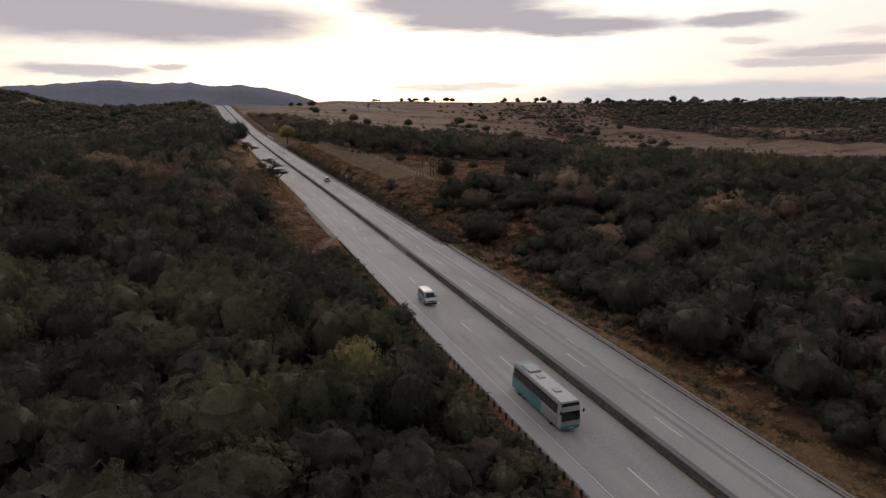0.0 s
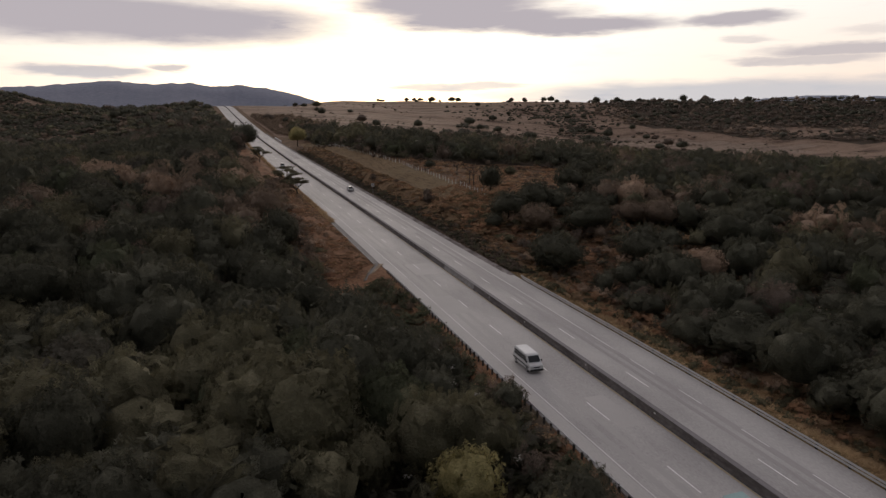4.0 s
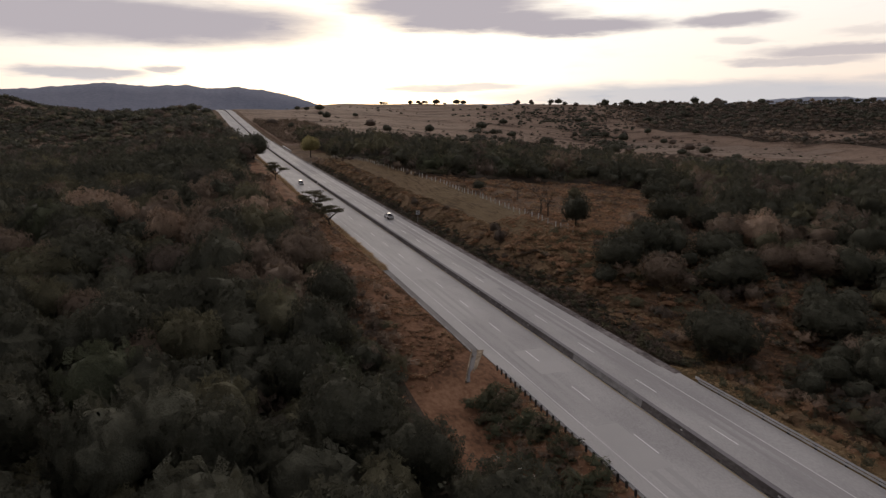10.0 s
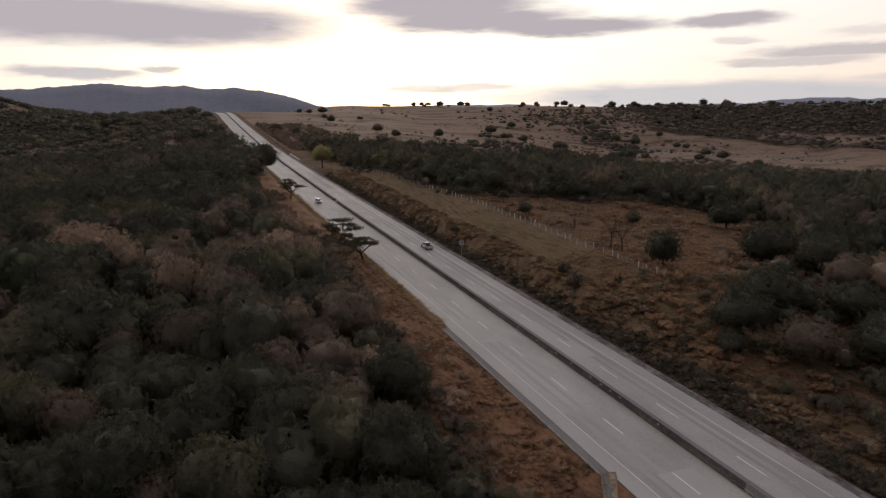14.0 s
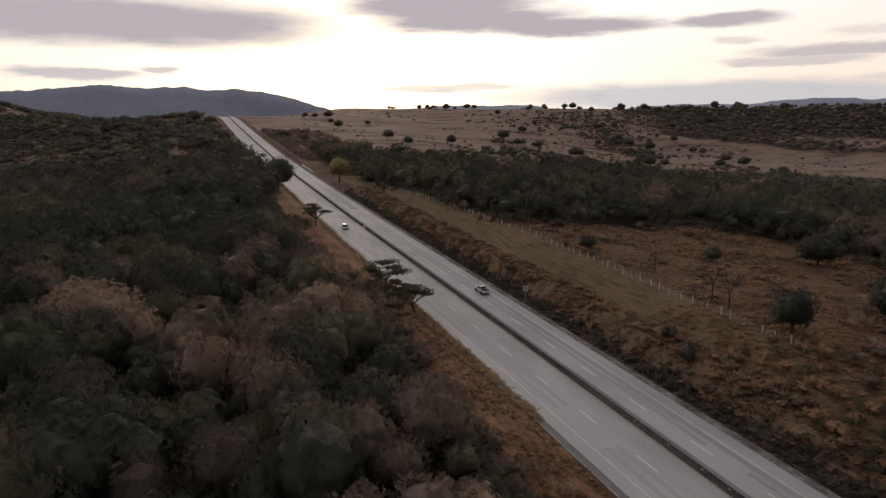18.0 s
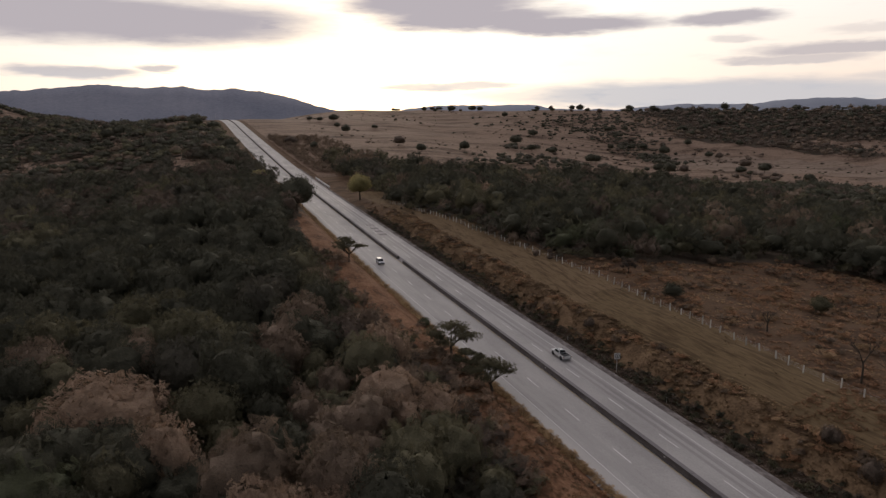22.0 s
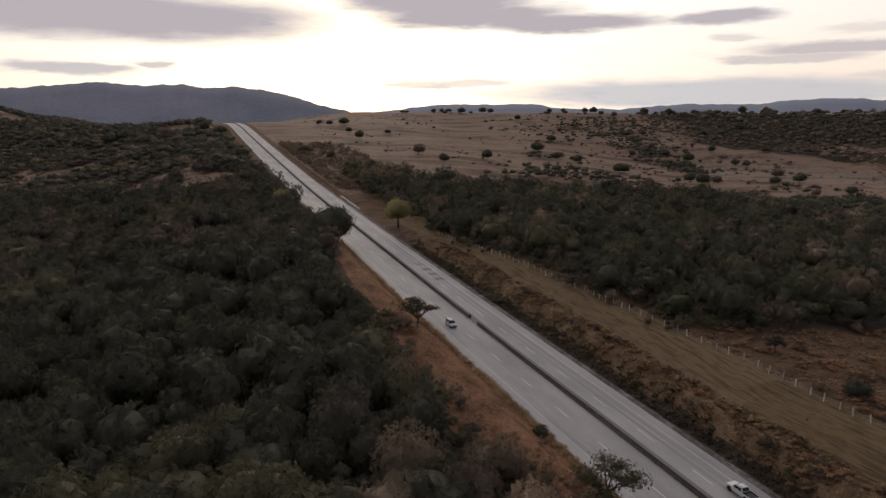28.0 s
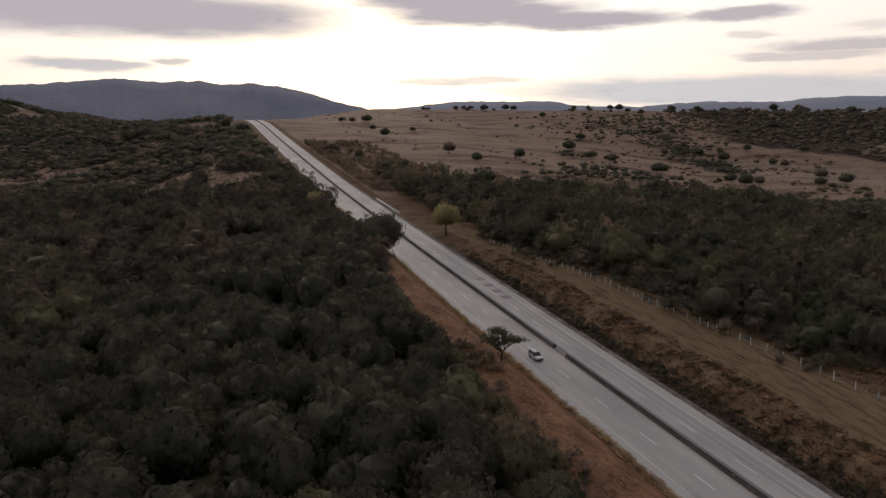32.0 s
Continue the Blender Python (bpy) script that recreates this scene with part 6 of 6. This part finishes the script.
def bus():
    """Coach facing its own -y; x across, length twelve metres."""
    b = tagged(new("bus"), "teal and white coach with a dark window band", "bus")
    teal = plain("teal_paint", (0.06, 0.30, 0.29), 0.3, 0.0, 0.5, 0.5)
    white = plain("bus_white_paint", (0.55, 0.54, 0.53), 0.35, 0.0, 0.5, 0.4)
    silver = plain("bus_silver_paint", (0.42, 0.42, 0.43), 0.35, 0.2)
    prof = [(-5.85, 0.35), (-6.02, 0.9), (-6.0, 1.5), (-5.82, 2.9), (-5.6, 3.55), (5.75, 3.6), (6.0, 3.2), (6.02, 0.5), (5.9, 0.35)]
    mesh_part("body", shell(prof, 1.28, 0.09, 0.04, 1.4), white, b)
    for sx in (-1, 1):
        def side(y0, y1, z0, z1, out=0.012):
            f = lambda z: sx * (1.28 - max(0.0, z - 1.4) * 0.04 + out)
            q = [(f(z0), y0, z0), (f(z0), y1, z0), (f(z1), y1, z1), (f(z1), y0, z1)]
            return q if sx > 0 else q[::-1]
        pane("lower_panel", side(-1.5, 5.85, 0.4, 1.75), teal, b, "teal lower side")
        pane("swoosh_panel", side(-5.2, -1.5, 0.5, 1.55), silver, b, "silver-grey lower side")
        pane("rear_corner", side(4.2, 5.9, 1.75, 2.2), teal, b, "teal rear flank")
        for k in range(6):
            y0 = -5.0 + k * 1.78
            pane("side_window", side(y0, y0 + 1.72, 1.9, 3.1, 0.02), GLASS_DARK, b, "dark tinted window")
        pane("luggage_door", side(-0.8, 1.8, 0.55, 1.2, 0.022), teal, b)
        for y in (-3.7, 3.0, 4.2):
            wheel(b, sx * 1.13, y, 0.52, 0.30)
        mirror = mesh_part("mirror", box((0.22, 0.14, 0.42), (sx * 1.5, -6.15, 2.55), 0.04), BLACK_TRIM, b, "black wing mirror")
        mesh_part("headlight", box((0.42, 0.10, 0.26), (sx * 0.92, -5.99, 0.95), 0.04), LAMP_GLASS, b)
        mesh_part("tail_light", box((0.18, 0.06, 0.5), (sx * 1.08, 6.03, 1.2), 0.02), LAMP_RED, b)
    pane("windscreen", [(-1.2, -6.03, 1.40), (1.2, -6.03, 1.40), (1.12, -5.66, 3.42), (-1.12, -5.66, 3.42)], GLASS_DARK, b, "large dark windscreen", 0.04)
    mesh_part("bumper", box((2.44, 0.20, 0.42), (0, -6.0, 0.58), 0.08), teal, b, "teal front bumper")
    pane("front_panel", [(-1.2, -6.03, 0.82), (1.2, -6.03, 0.82), (1.2, -6.035, 1.36), (-1.2, -6.035, 1.36)], silver, b, "silver-grey front panel", 0.02)
    mesh_part("plate", box((0.5, 0.03, 0.16), (0, -6.12, 0.58), 0.005), LAMP_GLASS, b, "plain pale plate")
    for y, l in ((-2.6, 1.0), (1.2, 0.9)):
        mesh_part("roof_hatch", box((0.9, l, 0.09), (0, y, 3.61), 0.03), silver, b, "roof hatch")
    mesh_part("air_unit", box((1.7, 2.3, 0.2), (0, 3.6, 3.66), 0.07), silver, b, "roof air unit")
    mesh_part("roof_panel", box((2.1, 2.6, 0.05), (0, 4.4, 3.615), 0.02), plain("teal_roof", (0.25, 0.40, 0.39), 0.4), b, "teal-tinted rear roof")
    return b


def van():
    v = tagged(new("van"), "white passenger van with a dark windscreen", "van")
    white = plain("van_white_paint", (0.66, 0.65, 0.64), 0.3, 0.0, 0.5, 0.5)
    prof = [(-2.62, 0.35), (-2.72, 0.75), (-2.6, 1.05), (-2.05, 1.28), (-1.35, 2.05), (-1.0, 2.2), (2.35, 2.25), (2.6, 2.0), (2.66, 0.45), (2.55, 0.32)]
    mesh_part("body", shell(prof, 0.97, 0.07, 0.07, 1.1), white, v)
    f = lambda z: 0.97 - max(0.0, z - 1.1) * 0.07
    pane("windscreen", [(-0.80, -2.0, 1.36), (0.80, -2.0, 1.36), (0.74, -1.42, 2.02), (-0.74, -1.42, 2.02)], GLASS_DARK, v, "dark windscreen", 0.03)
    pane("rear_window", [(0.72, 2.67, 1.3), (-0.72, 2.67, 1.3), (-0.68, 2.62, 1.95), (0.68, 2.62, 1.95)], GLASS_DARK, v)
    for sx in (-1, 1):
        for y0, y1 in ((-1.45, -0.5), (-0.4, 0.85), (0.95, 2.2)):
            q = [(sx * (f(1.3) + 0.012), y0, 1.3), (sx * (f(1.3) + 0.012), y1, 1.3), (sx * (f(1.95) + 0.012), y1, 1.95), (sx * (f(1.95) + 0.012), y0 + (0.35 if y0 < -1 else 0), 1.95)]
            pane("side_window", q if sx > 0 else q[::-1], GLASS_DARK, v, "dark side window")
        q = [(sx * 0.982, -2.2, 0.72), (sx * 0.982, 2.5, 0.72), (sx * 0.982, 2.5, 0.86), (sx * 0.982, -2.2, 0.86)]
        pane("side_moulding", q if sx > 0 else q[::-1], BLACK_TRIM, v, "black side strip")
        for y in (-1.75, 1.65):
            wheel(v, sx * 0.86, y, 0.34, 0.22)
        mesh_part("mirror", box((0.22, 0.12, 0.24), (sx * 1.1, -1.75, 1.45), 0.03), BLACK_TRIM, v)
        mesh_part("headlight", box((0.34, 0.10, 0.22), (sx * 0.70, -2.66, 0.92), 0.03), LAMP_GLASS, v)
        mesh_part("tail_light", box((0.12, 0.06, 0.4), (sx * 0.84, 2.66, 1.0), 0.02), LAMP_RED, v)
    mesh_part("bumper", box((1.86, 0.16, 0.26), (0, -2.70, 0.50), 0.05), BLACK_TRIM, v, "dark front bumper")
    mesh_part("grille", box((0.9, 0.06, 0.16), (0, -2.68, 0.88), 0.02), BLACK_TRIM, v)
    return v


def pickup():
    """White pickup, facing +y, with an open bed."""
    p = tagged(new("pickup_truck"), "white extended-cab pickup truck with an empty bed", "pickup truck")
    white = plain("pickup_white_paint", (0.82, 0.81, 0.80), 0.28, 0.0, 0.5, 0.6)
    lower = [(2.62, 0.45), (2.72, 0.62), (2.66, 0.98), (2.4, 1.08), (1.2, 1.14), (-0.85, 1.14), (-0.85, 0.42)]
    mesh_part("body", shell(lower, 0.93, 0.06), white, p)
    cab = [(1.35, 1.12), (0.72, 1.70), (0.4, 1.76), (-0.45, 1.75), (-0.83, 1.15)]
    mesh_part("cab", shell(cab, 0.86, 0.05, 0.18, 1.12), white, p)
    for sx in (-1, 1):
        mesh_part("bed_side", box((0.10, 1.82, 0.62), (sx * 0.88, -1.78, 0.83), 0.03), white, p)
        for y in (1.75, -1.62):
            wheel(p, sx * 0.82, y, 0.38, 0.24)
        for y, h in ((1.75, 1), (-1.62, 1)):
            mesh_part("wheel_arch", rod(0.47, 0.08, (sx * 0.92, y, 0.44), "x", 20), BLACK_TRIM, p, "dark wheel arch")
        g = lambda z: sx * (0.86 - (z - 1.12) * 0.18 + 0.012)
        for q in ([(g(1.2), 1.15, 1.2), (g(1.62), 0.72, 1.62), (g(1.62), 0.15, 1.62), (g(1.2), 0.15, 1.2)], [(g(1.2), 0.05, 1.2), (g(1.62), 0.05, 1.62), (g(1.62), -0.42, 1.62), (g(1.2), -0.62, 1.2)]):
            pane("side_window", q if sx > 0 else q[::-1], GLASS_DARK, p, "dark side window")
        mesh_part("mirror", box((0.2, 0.1, 0.18), (sx * 1.02, 0.95, 1.22), 0.03), white, p)
        mesh_part("headlight", box((0.34, 0.08, 0.2), (sx * 0.7, 2.68, 0.86), 0.03), LAMP_GLASS, p)
        mesh_part("tail_light", box((0.14, 0.06, 0.34), (sx * 0.86, -2.70, 0.90), 0.02), LAMP_RED, p)
    mesh_part("bed_floor", box((1.68, 1.85, 0.10), (0, -1.78, 0.60), 0.02), BLACK_TRIM, p, "black bed liner")
    for at, size in (((0.815, -1.78, 0.86), (0.03, 1.80, 0.56)), ((-0.815, -1.78, 0.86), (0.03, 1.80, 0.56)), ((0, -0.88, 0.90), (1.60, 0.04, 0.50)), ((0, -2.62, 0.86), (1.60, 0.03, 0.54))):
        mesh_part("bed_liner", box(size, at), BLACK_TRIM, p, "black bed liner")
    # added flat black sheet that keeps the open bed dark
    mesh_part("bed_rail", box((1.70, 1.70, 0.02), (0, -1.78, 1.0), 0.0), BLACK_TRIM, p, "added flat black sheet low in the bed")
    for sx in (-1, 1):
        mesh_part("roof_bar", box((0.05, 1.0, 0.05), (sx * 0.55, 0.05, 1.79), 0.01), BLACK_TRIM, p, "dark roof bar")
    mesh_part("tailgate", box((1.72, 0.09, 0.58), (0, -2.68, 0.84), 0.03), white, p)
    mesh_part("rear_bumper", box((1.78, 0.14, 0.18), (0, -2.78, 0.50), 0.04), ALLOY, p, "silver rear bumper")
    mesh_part("front_bumper", box((1.84, 0.14, 0.26), (0, 2.72, 0.52), 0.05), white, p)
    pane("rear_window", [(0.66, -0.80, 1.24), (-0.66, -0.80, 1.24), (-0.60, -0.52, 1.66), (0.60, -0.52, 1.66)], GLASS_DARK, p, "dark rear window")
    pane("windscreen", [(-0.76, 1.30, 1.2), (0.76, 1.30, 1.2), (0.68, 0.82, 1.64), (-0.68, 0.82, 1.64)][::-1], GLASS_DARK, p, "dark windscreen")
    return p


def suv():
    s = tagged(new("car"), "silver-white estate car with dark windows", "car")
    paint = plain("silver_paint", (0.50, 0.50, 0.52), 0.25, 0.3, 0.5, 0.6)
    roofm = plain("pale_roof_paint", (0.62, 0.62, 0.63), 0.3)
    lower = [(-2.18, 0.38), (-2.26, 0.7), (-2.1, 0.92), (-1.1, 1.05), (2.05, 1.08), (2.2, 0.8), (2.18, 0.4)]
    mesh_part("body", shell(lower, 0.9, 0.07), paint, s)
    cab = [(-1.15, 1.04), (-0.55, 1.58), (-0.2, 1.68), (1.75, 1.66), (2.1, 1.06)]
    mesh_part("cabin", shell(cab, 0.84, 0.06, 0.16, 1.05), GLASS_DARK, s, "dark glazed cabin")
    mesh_part("roof", box((1.36, 2.1, 0.07), (0, 0.75, 1.70), 0.03), roofm, s, "pale roof")
    for sx in (-1, 1):
        for y in (-0.5, 0.5, 1.75):
            mesh_part("pillar", box((0.05, 0.09, 0.62), (sx * 0.79, y, 1.36), 0.01, Matrix.Rotation(-sx * 0.16, 4, "Y")), paint, s)
        for y in (-1.4, 1.35):
            wheel(s, sx * 0.80, y, 0.34, 0.22)
        mesh_part("mirror", box((0.2, 0.1, 0.15), (sx * 0.98, -0.85, 1.12), 0.03), paint, s)
        mesh_part("headlight", box((0.34, 0.1, 0.16), (sx * 0.66, -2.2, 0.76), 0.03), LAMP_GLASS, s)
        mesh_part("tail_light", box((0.12, 0.08, 0.3), (sx * 0.8, 2.18, 0.9), 0.02), LAMP_RED, s)
        mesh_part("roof_bar", box((0.04, 1.7, 0.05), (sx * 0.58, 0.75, 1.765), 0.01), BLACK_TRIM, s, "roof bar")
    mesh_part("bumper", box((1.7, 0.12, 0.24), (0, -2.24, 0.50), 0.04), BLACK_TRIM, s)
    return s


def park(ob, d, y):
    slope = math.degrees(math.atan2(float(road_z(y + 2) - road_z(y - 2)), 4))
    ob.matrix_basis = pose(float(road_x(y)) + d, y, float(road_z(y)) + 0.006, slope, 0, -math.degrees(math.atan2(float(road_x(y + 5) - road_x(y - 5)), 10)))


park(bus(), -1.8, 72.0)
park(van(), -1.8, 115.0)
park(pickup(), 11.9, 305.5)
park(suv(), -1.9, 395.0)
